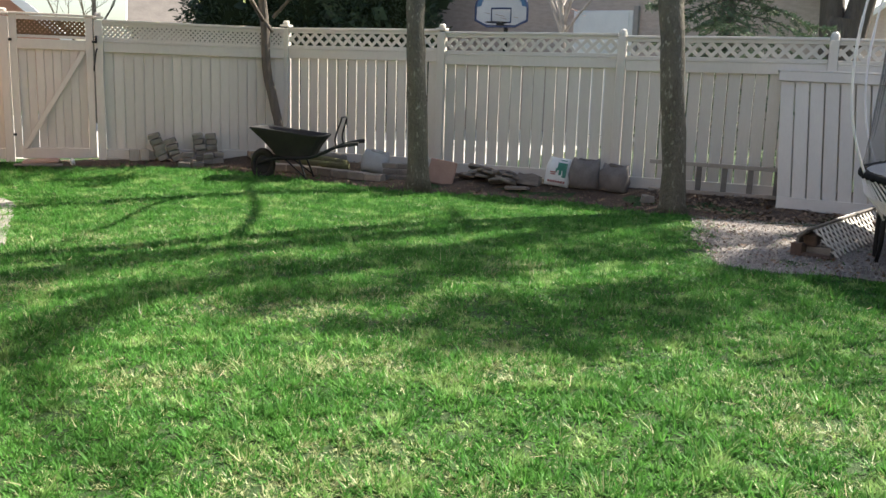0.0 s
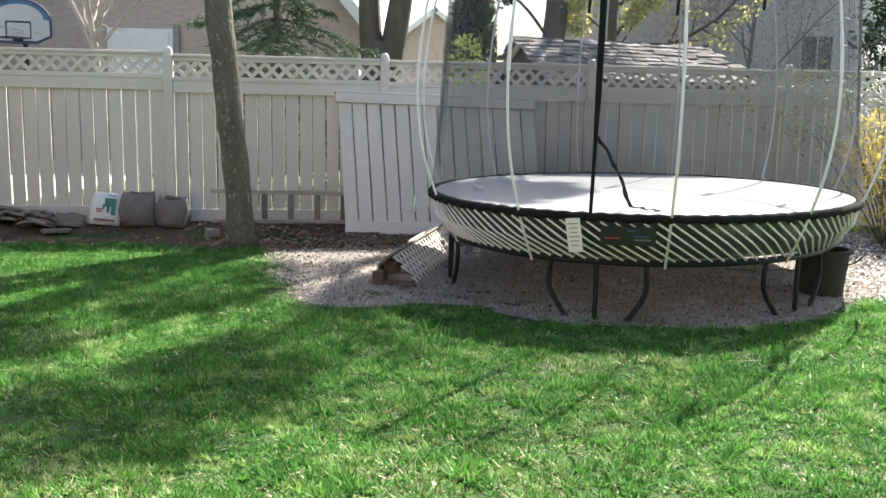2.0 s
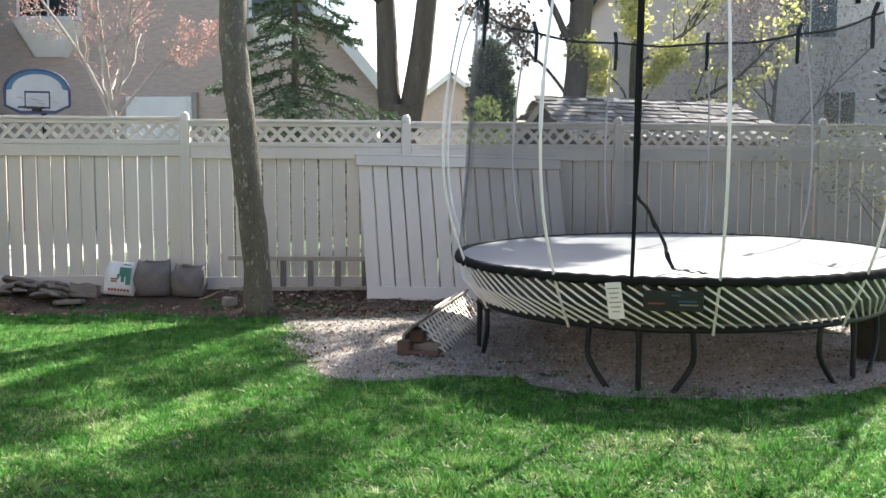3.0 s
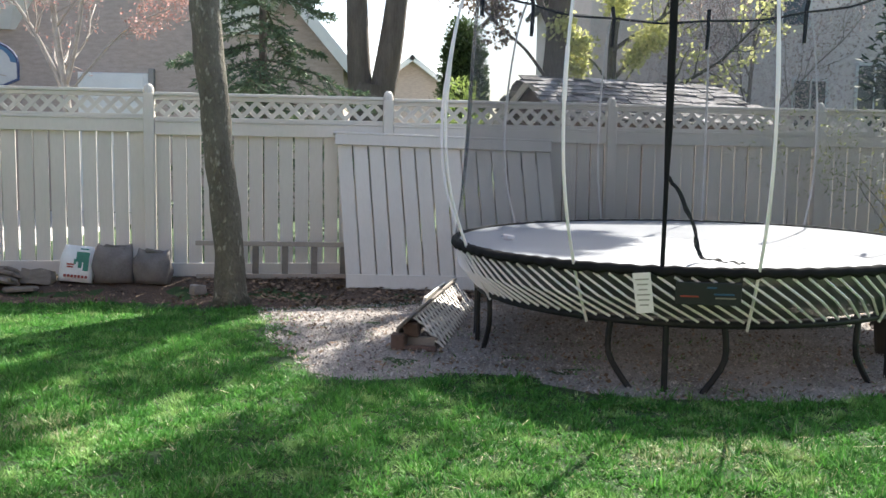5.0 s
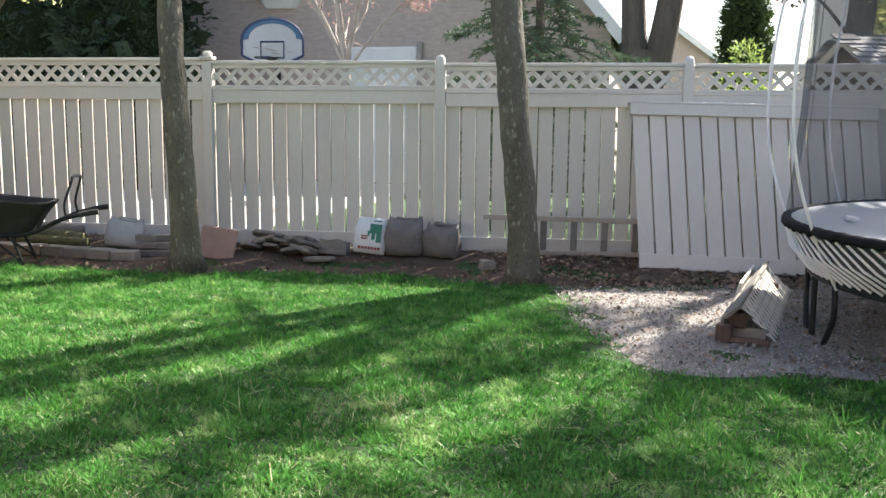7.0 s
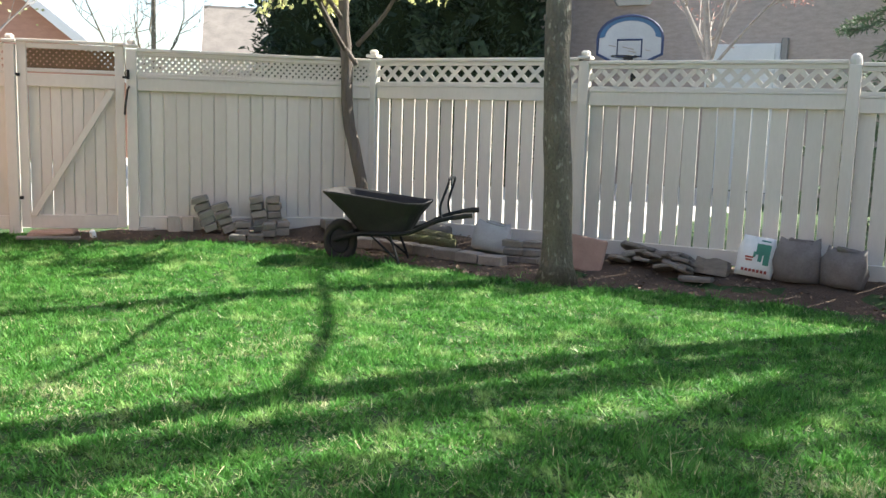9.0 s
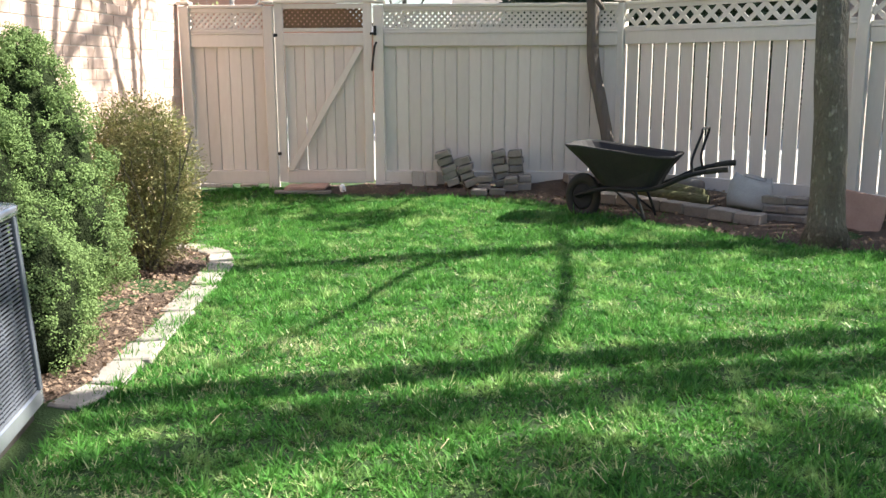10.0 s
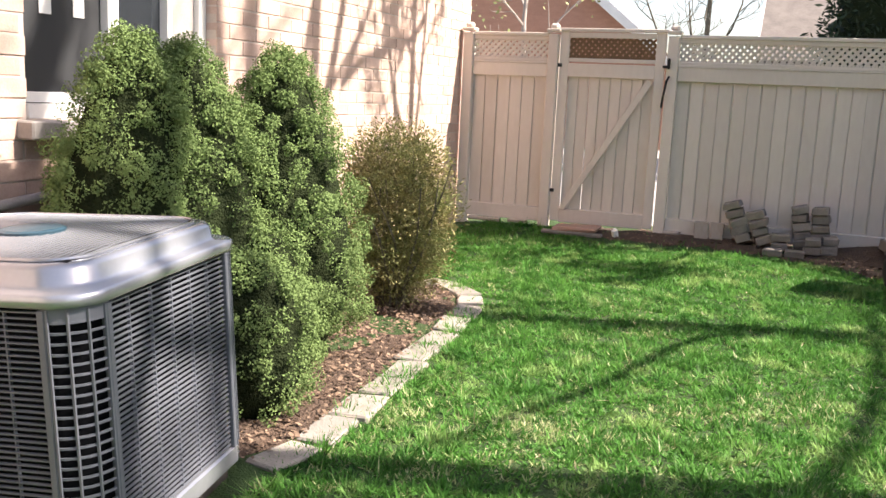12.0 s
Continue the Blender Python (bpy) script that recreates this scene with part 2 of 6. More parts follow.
def block(bm, size, m=None, bevel=0.0):
    """A box, its edges rounded off, added to bm."""
    r = bmesh.ops.create_cube(bm, size=1.0, matrix=(m or Matrix()) @ Matrix.Diagonal((*size, 1)))
    if bevel:
        es = list({e for v in r["verts"] for e in v.link_edges})
        bmesh.ops.bevel(bm, geom=es, offset=bevel, segments=1, affect="EDGES", profile=0.5)
    return bm


def box(size, m=None, bevel=0.0):
    return block(bmesh.new(), size, m, bevel)


def tube(bm, pts, radii, sides=8, closed=False):
    """A round bar along a line of points."""
    pts = [Vector(p) for p in pts]
    n = len(pts)
    if not hasattr(radii, "__len__"):
        radii = [radii] * n
    rings, up = [], None
    for i, p in enumerate(pts):
        d = (pts[(i + 1) % n] - pts[i - 1]) if closed else (pts[min(i + 1, n - 1)] - pts[max(i - 1, 0)])
        d.normalize()
        if up is None:
            up = d.orthogonal().normalized()
        up = (up - d * up.dot(d)).normalized()
        side = d.cross(up)
        rings.append([bm.verts.new(p + radii[i] * (math.cos(a) * up + math.sin(a) * side)) for a in (2 * math.pi * k / sides for k in range(sides))])
    for i in range(n if closed else n - 1):
        a, b = rings[i], rings[(i + 1) % n]
        for k in range(sides):
            bm.faces.new((a[k], a[(k + 1) % sides], b[(k + 1) % sides], b[k]))
    if not closed:
        bm.faces.new(rings[0][::-1])
        bm.faces.new(rings[-1])
    return bm


def spline(pts, n):
    """A smooth line through the points."""
    pts = [Vector(p) for p in pts]
    out = []
    for i in range(len(pts) - 1):
        p0, p1, p2, p3 = pts[max(i - 1, 0)], pts[i], pts[i + 1], pts[min(i + 2, len(pts) - 1)]
        for k in range(n):
            t = k / n
            out.append(0.5 * ((2 * p1) + (p2 - p0) * t + (2 * p0 - 5 * p1 + 4 * p2 - p3) * t * t + (3 * p1 - p0 - 3 * p2 + p3) * t ** 3))
    return out + [pts[-1]]


def lathe(bm, rows, sides=24, m=None):
    """A turned form from rows of radius and height."""
    m = m or Matrix()
    rings = [[bm.verts.new(m @ Vector((r * math.cos(2 * math.pi * k / sides), r * math.sin(2 * math.pi * k / sides), z))) for k in range(sides)] for r, z in rows]
    for a, b in zip(rings, rings[1:]):
        for k in range(sides):
            bm.faces.new((a[k], a[(k + 1) % sides], b[(k + 1) % sides], b[k]))
    bm.faces.new(rings[0][::-1])
    bm.faces.new(rings[-1])
    return bm


def soup(name, verts, faces_n, material, parent=None, label="", loops=None):
    """One mesh from numpy corner points, faces_n corners to each face."""
    me = bpy.data.meshes.new(name)
    nv = len(verts)
    me.vertices.add(nv)
    me.vertices.foreach_set("co", np.asarray(verts, dtype=np.float32).ravel())
    nf = nv // faces_n
    me.loops.add(nv)
    me.loops.foreach_set("vertex_index", np.arange(nv, dtype=np.int32))
    me.polygons.add(nf)
    me.polygons.foreach_set("loop_start", np.arange(0, nv, faces_n, dtype=np.int32))
    me.update(calc_edges=True)
    return link_mesh(name, me, material, parent, label)


def leaves(name, centres, size, material, parent=None, label="", rng=None, aspect=0.45, outward=None, jitter=1.0, flat=False):
    """Many small pointed leaves at the centres, each turned its own way."""
    rng = rng or np.random.default_rng(1)
    c = np.asarray(centres, dtype=float)
    n = len(c)
    d = rng.normal(size=(n, 3))
    if outward is not None:
        d = d * jitter + np.asarray(outward)
    d /= np.linalg.norm(d, axis=1, keepdims=True)
    side = rng.normal(size=(n, 3))
    if flat:                                               # lying along the skin of their clump
        o = d
        d = side - (side * o).sum(axis=1, keepdims=True) * o
        d = d / np.linalg.norm(d, axis=1, keepdims=True) + 0.5 * o
        d /= np.linalg.norm(d, axis=1, keepdims=True)
        side = o
    w = np.cross(d, side)
    w /= np.linalg.norm(w, axis=1, keepdims=True)
    s = (size * rng.uniform(0.6, 1.35, n))[:, None]
    v = np.stack([c, c + d * s * 0.5 + w * s * aspect * 0.5, c + d * s, c + d * s * 0.5 - w * s * aspect * 0.5], axis=1).reshape(-1, 3)
    return soup(name, v, 4, material, parent, label)


def smooth(a, b, x):
    t = min(max((x - a) / (b - a), 0.0), 1.0)
    return t * t * (3 - 2 * t)


def ground_z(x, y):
    """The lawn lies flat and rises a little towards the fence's corner by the gate."""
    z = 0.10 * smooth(-3.5, -8.0, x) * smooth(5.0, 9.5, y) if x < -3.5 else 0.0
    d = 11.52 + 0.0915 * (x + 0.79) - y                    # how far inside the back fence
    xl, yl = (x + 11.36 - y + 7.48) * 0.7071, (x + 11.36 + y - 7.48) * 0.7071
    if yl < 4.9 and xl < 0.6:
        z += 0.06 * smooth(0.6, 0.05, xl) * smooth(-0.3, 0.1, yl)
    return z + 0.11 * smooth(0.8, 0.15, d) * smooth(1.2, -1.6, x) * (1 if x > -8.2 else smooth(-11, -8.2, x))


# ---- plan ----
FENCE_DIR = Vector((-0.9958, -0.0911, 0))                  # along the back fence, towards the gate
POST_D = Vector((1.64, 11.74, 0))
HOUSE = pose(-11.36, 7.48, 0, 0, 0, -45)                   # x along the house wall, y out into the yard; the gate fence stands on x = 0


# ---- ground ----
def sheet(name, outline, z, material, label, category, step=0.25, rough=0.0, seed=3):
    """A flat patch inside an outline, laid on the ground, its surface a little uneven."""
    bm = bmesh.new()
    f = bm.faces.new([bm.verts.new((x, y, 0)) for x, y in outline])
    bmesh.ops.triangulate(bm, faces=[f])
    for _ in range(9):
        es = [e for e in bm.edges if e.calc_length() > step]
        if not es:
            break
        bmesh.ops.subdivide_edges(bm, edges=es, cuts=1)
        bmesh.ops.triangulate(bm, faces=[f for f in bm.faces if len(f.verts) > 3])
    for v in bm.verts:
        v.co.z = ground_z(v.co.x, v.co.y) + z + rough * noise.noise(v.co * 2.3 + Vector((seed, 0, 0))) + 0.4 * rough * noise.noise(v.co * 9)
        if v.is_boundary:
            v.co.z -= z + 0.03
    ob = part(name, bm, material, smooth=True)
    return tagged(ob, label, category, kind="structure")


def make_ground():
    xs = [-400, -150, -60, -30, -20] + [-16 + 0.5 * i for i in range(53)] + [14, 20, 30, 60, 150, 400]
    ys = [-400, -150, -60, -20, -10] + [-6 + 0.5 * i for i in range(41)] + [18, 22, 30, 60, 150, 400]
    bm = bmesh.new()
    grid = [[bm.verts.new((x, y, ground_z(x, y))) for x in xs] for y in ys]
    for a, b in zip(grid, grid[1:]):
        for i in range(len(xs) - 1):
            bm.faces.new((a[i], a[i + 1], b[i + 1], b[i]))
    tagged(part("ground", bm, TURF, smooth=True), "green lawn turf with worn dry patches", "ground", kind="structure")


BED = [(-10.45, 8.15), (-9.7, 8.45), (-9.0, 9.15), (-8.3, 9.55), (-7.6, 9.45), (-6.76, 9.5), (-5.8, 9.5), (-5.2, 9.6), (-4.6, 10.0), (-3.8, 10.2), (-3.05, 10.2), (-2.4, 10.0), (-1.9, 9.95), (-1.1, 10.15), (-0.3, 10.5), (0.3, 10.7),
       (0.3, 11.7), (-1.5, 11.75), (-5.6, 11.45), (-8.1, 11.15), (-9.4, 9.9), (-10.7, 8.5)]
GRAVEL_EDGE = [(-1.95, 10.0), (-1.75, 9.3), (-1.65, 8.6), (-1.3, 7.7), (-1.15, 7.35), (-0.8, 7.3), (-0.3, 7.45), (0.1, 7.4), (0.5, 6.98), (0.9, 6.85), (1.7, 6.82), (2.3, 7.0), (2.75, 7.35), (3.2, 7.9), (4.0, 8.3), (5.5, 8.5), (7.2, 9.0), (7.2, 12.5), (1.5, 11.95), (0.4, 11.8), (0.25, 10.75), (-0.4, 10.5), (-1.1, 10.2)]
make_ground()
sheet("soil_bed", BED, 0.014, SOIL, "dark bare soil bed with leaf litter along the fence", "soil bed", rough=0.03)
sheet("gravel_patch", GRAVEL_EDGE, 0.010, GRAVEL, "pinkish grey gravel patch under the trampoline", "gravel", rough=0.02)


sheet("driveway", [tuple((HOUSE @ Vector(p))[:2]) for p in ((-0.25, -0.8, 0), (-0.25, 4.7, 0))] + [(-8.2, 11.4), (-5.5, 11.65), (-5.5, 21.5), (-26, 21.5), (-26, 6.0)], 0.035, CONCRETE, "pale concrete driveway beyond the fence", "driveway", step=0.7)


sheet("patio", [(3.6, 18.6), (15.2, 18.6), (15.2, 23.9), (3.6, 23.9)], 0.03, CONCRETE, "pale concrete paving before the neighbour's house", "paving", step=1.5)


# ---- fences ----
BOARD_CACHE = {}


def board_mesh(w, h, d, paint="", lap=0.0):
    """One board; lap: the tongue that reaches behind its neighbour."""
    key = (round(w, 3), round(h, 2), round(d, 3), paint, lap)
    if key not in BOARD_CACHE:
        bm = box((w, d, h), pose(0, 0, h / 2), 0.003)
        if lap:
            block(bm, (lap + 0.01, d * 0.35, h - 0.01), pose(w / 2 + lap / 2 - 0.005, d * 0.30, h / 2))
        me = bpy.data.meshes.new("board")
        bm.to_mesh(me)
        bm.free()
        BOARD_CACHE[key] = me
    return BOARD_CACHE[key]


def lath_row(parent, x0, x1, z0, z1, pitch, width, thick, ydeep, material, name="lath"):
    """Two crossing layers of slanted laths that fill an opening, each cut at the opening's edges."""
    for layer, sign in ((0, 1), (1, -1)):
        y = ydeep + (layer - 0.5) * thick
        h = z1 - z0
        k = int(math.floor((x0 - h) / pitch))
        while k * pitch < x1 + h:
            c = k * pitch
            k += 1
            a, b = (c, c + h) if sign > 0 else (c + h, c)
            pa, pb = [a, z0], [b, z1]
            s = 1 if b > a else -1
            lo, hi = (pa, pb) if s > 0 else (pb, pa)
            if hi[0] <= x0 + 0.02 or lo[0] >= x1 - 0.02:
                continue
            sl = (hi[1] - lo[1]) / (hi[0] - lo[0])
            if lo[0] < x0:
                lo = [x0, lo[1] + sl * (x0 - lo[0])]
            if hi[0] > x1:
                hi = [x1, hi[1] - sl * (hi[0] - x1)]
            ln = math.hypot(hi[0] - lo[0], hi[1] - lo[1])
            if ln < 0.03:
                continue
            me = board_mesh(width, round(ln, 2), thick)
            ang = math.degrees(math.atan2(hi[0] - lo[0], hi[1] - lo[1]))
            link_mesh(name, me, material, parent, m=pose(lo[0], y, lo[1], 0, ang, 0))


def post_top(w, rounded):
    bm = box((w, w, 2.02), pose(0, 0, 1.0), 0.006)
    if rounded:
        lathe(bm, [(w * 0.5, 2.0), (w * 0.49, 2.05), (w * 0.40, 2.085), (w * 0.2, 2.105)], 12)
    else:
        block(bm, (w + 0.03, w + 0.03, 0.03), pose(0, 0, 2.045), 0.006)
        block(bm, (w * 0.8, w * 0.8, 0.06), pose(0, 0, 2.085), 0.02)
    return bm


def fence_post(name, m, rounded=True, w=0.105, h=1.0, paint=None):
    ob = part(name, post_top(w, rounded), paint or PAINT)
    ob.matrix_world = m
    return tagged(ob, "beige painted wooden fence post with a %s top" % ("rounded" if rounded else "square capped"), "fence post", "posts of the fence")


def fence_bay(m, length, gap, seed, pitch=0.152, lathw=0.044, latmat=None, material=None, board=0.155, lap=0.0):
    """One bay between two posts: rails, upright boards and a strip of lattice. Local x runs along the bay."""
    rng = random.Random(seed)
    material = material or PAINT
    bay = thing("lattice_fence", "beige painted fence panel with upright boards and lattice above", "fence panel", m, "panels of the fence")
    x0, x1 = 0.055, length - 0.055
    L = x1 - x0
    mid = (x0 + x1) / 2
    part("rail", box((L, 0.05, 0.13), pose(mid, 0.0, 1.655), 0.004), material, bay)
    part("rail", box((L, 0.066, 0.022), pose(mid, 0.0, 1.731), 0.004), material, bay)
    part("rail", box((L, 0.05, 0.14), pose(mid, 0.0, 0.20), 0.004), material, bay)
    part("top_rail", box((L, 0.085, 0.035), pose(mid, 0, 2.005), 0.005), material, bay)
    lat = part("lattice_frame", block(box((L, 0.045, 0.04), pose(mid, 0, 1.967), 0.003), (L, 0.045, 0.032), pose(mid, 0, 1.758), 0.003), material, bay)
    lath_row(lat, x0, x1, 1.772, 1.952, pitch, lathw, 0.008, 0.0, latmat or material)
    n = max(1, round(L / board))
    w = L / n
    for i in range(n):
        hgt = 1.46 + rng.uniform(-0.01, 0.01)
        link_mesh("board", board_mesh(w - gap, hgt, 0.022, material.name, lap if rng.random() > 0.10 else 0.0), material, bay,
                  m=pose(x0 + (i + 0.5) * w + rng.uniform(-0.003, 0.003), 0.030, 0.14 + rng.uniform(-0.004, 0.004), 0, rng.uniform(-0.25, 0.25), 0))
    return bay


def line_pose(p, q, z):
    d = q - p
    return Matrix.Translation((p.x, p.y, z)) @ pose(0, 0, 0, 0, 0, math.degrees(math.atan2(d.y, d.x)))


def make_fences():
    # back fence, from its far right corner to the corner by the gate
    lift = [0.0, 0.0, 0.005, 0.02, 0.055, 0.085]
    pts = [POST_D + FENCE_DIR * 2.44 * (i - 1) for i in range(6)]
    far = POST_D - FENCE_DIR * 4.88
    fence_post("fence_post", Matrix.Translation(far) @ pose(0, 0, 0, 0, 0, 5.2))
    fence_bay(line_pose(pts[0], far, 0), 2.44, 0.014, 9)
    gaps = [0.014, 0.016, 0.017, 0.019, 0.022]
    for i, p in enumerate(pts):
        fence_post("fence_post", Matrix.Translation((p.x, p.y, lift[i] - 0.02)) @ pose(0, 0, 0, 0, 0, 5.2), rounded=i < 4)
    for i in range(5):
        p, q = pts[i + 1], pts[i]
        fence_bay(line_pose(p, q, (lift[i] + lift[i + 1]) / 2 - 0.01), 2.44, gaps[i], 10 + i)
    # gate fence, square to the house
    c = HOUSE.inverted() @ pts[5]
    def on(y, z=0.06):
        return HOUSE @ pose(0, y, z, 0, 0, -90)
    for y, r in ((0.09, False), (0.985, False), (2.155, False)):
        fence_post("fence_post", HOUSE @ pose(0, y, 0.05, 0, 0, 0), rounded=r, paint=PAINT_BOUNCE)
    for a, b, g, s in ((0.09, 0.985, 0.008, 21), (2.155, c.y, 0.008, 22)):
        fence_bay(HOUSE @ pose(0, a, 0.05, 0, 0, 90), b - a, g, s, pitch=0.064, lathw=0.027, material=PAINT_BOUNCE, board=0.128, lap=0.014)
    make_gate(0.985, 2.155)


def make_gate(a, b):
    L = b - a
    g = thing("gate", "beige painted wooden gate with a diagonal brace and brown lattice", "gate", HOUSE @ pose(0, a, 0.06, 0, 0, 90))
    x0, x1 = 0.065, L - 0.075
    w = x1 - x0
    mid = (x0 + x1) / 2
    for x in (x0 + 0.045, x1 - 0.045):
        part("stile", box((0.09, 0.045, 1.89), pose(x, 0.0, 1.085), 0.004), PAINT_BOUNCE, g)
    for z, h in ((0.20, 0.14), (1.655, 0.13), (1.995, 0.05), (1.755, 0.035)):
        part("rail", box((w - 0.18, 0.043, h), pose(mid, 0.0, z), 0.004), PAINT_BOUNCE, g)
    part("top_rail", box((L - 0.1, 0.09, 0.03), pose(L / 2, 0, 2.045), 0.004), PAINT_BOUNCE, g)
    n = 8
    bw = (w - 0.18) / n
    for i in range(n):
        link_mesh("board", board_mesh(bw - 0.007, 1.35, 0.018, "gate", 0.013 if i != 1 else 0.0), PAINT_BOUNCE, g, m=pose(x0 + 0.09 + (i + 0.5) * bw, 0.034, 0.26))
    dx, dz = w - 0.24, 1.30
    ln = math.hypot(dx, dz)
    part("diagonal_brace", box((0.065, 0.03, ln), pose(mid, -0.040, 0.92, 0, math.degrees(math.atan2(dx, dz)), 0), 0.004), PAINT_BOUNCE, g)
    lat = part("lattice_backing", box((w - 0.18, 0.01, 0.02), pose(mid, 0.012, 1.78)), BROWN_LATH, g)
    lath_row(lat, x0 + 0.09, x1 - 0.09, 1.775, 1.972, 0.062, 0.028, 0.008, 0.012, BROWN_LATH)
    for z in (0.45, 1.70):
        part("hinge", box((0.10, 0.012, 0.035), pose(x0 - 0.02, -0.03, z), 0.003), BLACK, g, "black steel hinge")
    bm = box((0.03, 0.02, 0.10), pose(L - 0.03, -0.075, 1.74), 0.004)
    block(bm, (0.05, 0.02, 0.025), pose(L - 0.06, -0.075, 1.71), 0.003)
    part("latch", bm, BLACK, g, "black steel thumb latch")
    bm = tube(bmesh.new(), [(L - 0.02, -0.06, 1.62), (L - 0.035, -0.10, 1.58), (L - 0.06, -0.10, 1.40), (L - 0.07, -0.06, 1.33)], 0.011, 6)
    part("pull_handle", bm, BLACK, g, "black steel pull handle")


make_fences()


# ---- leaning spare panel ----
def make_spare_panel():
    """A spare fence panel that leans on the back fence, its foot out on the gravel."""
    along = -FENCE_DIR
    foot = Vector((-1.20, 11.05, 0.05))
    z = Vector((0.0, 0.36, 1.58)).normalized()
    x = (along - z * along.dot(z)).normalized()
    y = z.cross(x)
    m = Matrix.Translation(foot) @ Matrix((x, y, z)).transposed().to_4x4()
    p = thing("spare_fence_panel", "pale beige spare fence panel leaning against the fence on gravel", "fence panel", m)
    L, n = 2.28, 14
    w = L / n
    for i in range(n):
        link_mesh("board", board_mesh(w - 0.017, 1.58, 0.020), PAINT, p, m=pose((i + 0.5) * w, 0, 0.01, 0, -4.7, 0))
    part("rail", box((L + 0.02, 0.04, 0.12), pose(L / 2 - 0.13, -0.030, 1.56), 0.004), PAINT, p)
    part("rail", box((L, 0.035, 0.15), pose(L / 2, -0.028, 0.075), 0.004), PAINT, p)
    part("top_cap", box((L + 0.06, 0.09, 0.022), pose(L / 2 - 0.13, -0.012, 1.622), 0.004), PAINT, p)


make_spare_panel()


# ---- the house ----
def brick_wall():
    """The house wall: mortar behind, bricks in running courses, an opening for the window."""
    L0, L1, H = -0.25, 16.0, 3.2
    WX0, WX1, WZ0, WZ1 = 4.30, 5.77, 1.22, 2.9
    wall = thing("wall_house", "sunlit pinkish clay brick house wall", "brick wall", HOUSE, kind="structure")
    bm = bmesh.new()
    T = 0.3
    for x0, x1, z0, z1 in ((L0, WX0, -0.1, H), (WX1, L1, -0.1, H), (WX0, WX1, -0.1, WZ0), (WX0, WX1, WZ1, H)):
        block(bm, (x1 - x0, T, z1 - z0), pose((x0 + x1) / 2, -T / 2 - 0.005, (z0 + z1) / 2))
    part("mortar", bm, MORTAR, wall)
    course, length, joint = 0.094, 0.295, 0.010
    rest, count = [], 0
    full = box((length - joint, 0.09, course - joint), None, 0.004)
    me = bpy.data.meshes.new("brick")
    full.to_mesh(me)
    full.free()
    me.materials.append(BRICK)
    rng = random.Random(5)
    for r in range(int(H / course)):
        z = (r + 0.5) * course
        x = L0 + (length / 2 if r % 2 else 0)
        while x < 9.5:
            a, b = x, x + length - joint
            x += length
            if WZ0 - 0.05 < z < WZ1 + 0.03:
                if a < WX1 and b > WX0:
                    if a < WX0 - 0.06:
                        b = WX0
                    elif b > WX1 + 0.06:
                        a = WX1
                    else:
                        continue
            m = pose((a + b) / 2, -0.045 + rng.uniform(-0.002, 0.002), z, 0, rng.uniform(-0.2, 0.2), 0)
            near = count < 298 and z > 1.0 and a < 6.6 and (b - a) > 0.28 and 1.6 < a
            if near:
                link_mesh("brick", me, BRICK, wall, m=m)
                count += 1
            else:
                rest.append((m, b - a))
    bm = bmesh.new()
    for m, w in rest:
        block(bm, (w, 0.09, course - joint), m)
    tagged(part("brickwork", bm, BRICK_LOOSE, wall), kind="stuff")
    # the house closes behind and above
    bm = box((16.3, 0.25, 3.2), pose(7.9, -6.2, 1.5))
    block(bm, (0.25, 5.9, 3.2), pose(L0 + 0.13, -3.2, 1.5))
    block(bm, (0.25, 5.9, 3.2), pose(15.8, -3.2, 1.5))
    part("wall_back", bm, MORTAR, wall)
    roof = tagged(part("roof", box((16.7, 6.9, 0.18), pose(7.9, -3.05, 3.3), 0.01), DARKROOF), "dark eave and roof deck of the house", "roof", kind="structure")
    roof.matrix_world = HOUSE
    # added out of view: cuts the sky fill, neutral grey against warm bounce
    back = tagged(part("wall_behind", box((0.3, 11.0, 6.0), pose(17.0, 4.5, 2.9)), STONE_GREY), "unseen plain grey wall added to hold back sky light", "wall", kind="structure")
    back.matrix_world = HOUSE
    win = thing("window_1", "white framed sliding window with a dark insect screen", "window", HOUSE, kind="structure")
    for x0, x1 in ((WX0, WX0 + 0.07), (WX1 - 0.012, WX1), (5.06, 5.14), (4.62, 4.66)):
        part("window_frame", box((x1 - x0, 0.09, WZ1 - WZ0), pose((x0 + x1) / 2, -0.12, (WZ0 + WZ1) / 2), 0.004), WHITE, win)
    part("window_frame", block(box((WX1 - WX0 - 0.16, 0.10, 0.07), pose((WX0 + WX1) / 2, -0.12, WZ0 + 0.035), 0.004), (WX1 - WX0 - 0.16, 0.07, 0.05), pose((WX0 + WX1) / 2, -0.14, WZ0 + 0.10), 0.004), WHITE, win)
    part("pane", box((WX1 - 5.14, 0.006, WZ1 - WZ0), pose((WX1 + 5.12) / 2, -0.13, (WZ0 + WZ1) / 2)), SCREEN, win, "dark grey insect screen")
    part("pane", box((0.42, 0.006, WZ1 - WZ0), pose(4.86, -0.135, (WZ0 + WZ1) / 2)), PANE, win, "dark reflecting glass")
    part("pane", box((0.28, 0.006, WZ1 - WZ0), pose(4.48, -0.115, (WZ0 + WZ1) / 2)), SILL, win, "pale grey drawn curtain")
    # pale plates that imitate bright reflections in the window
    for x in (5.52, 5.30):
        part("sticker", box((0.075, 0.004, 0.35), pose(x, -0.122, WZ0 + 0.67)), WHITE, win, "small pale plate standing in for a reflection")
    part("window_sill", box((WX1 - WX0 + 0.12, 0.22, 0.085), pose((WX0 + WX1) / 2, -0.015, WZ0 - 0.045), 0.008), SILL, win, "cast stone sill")


brick_wall()


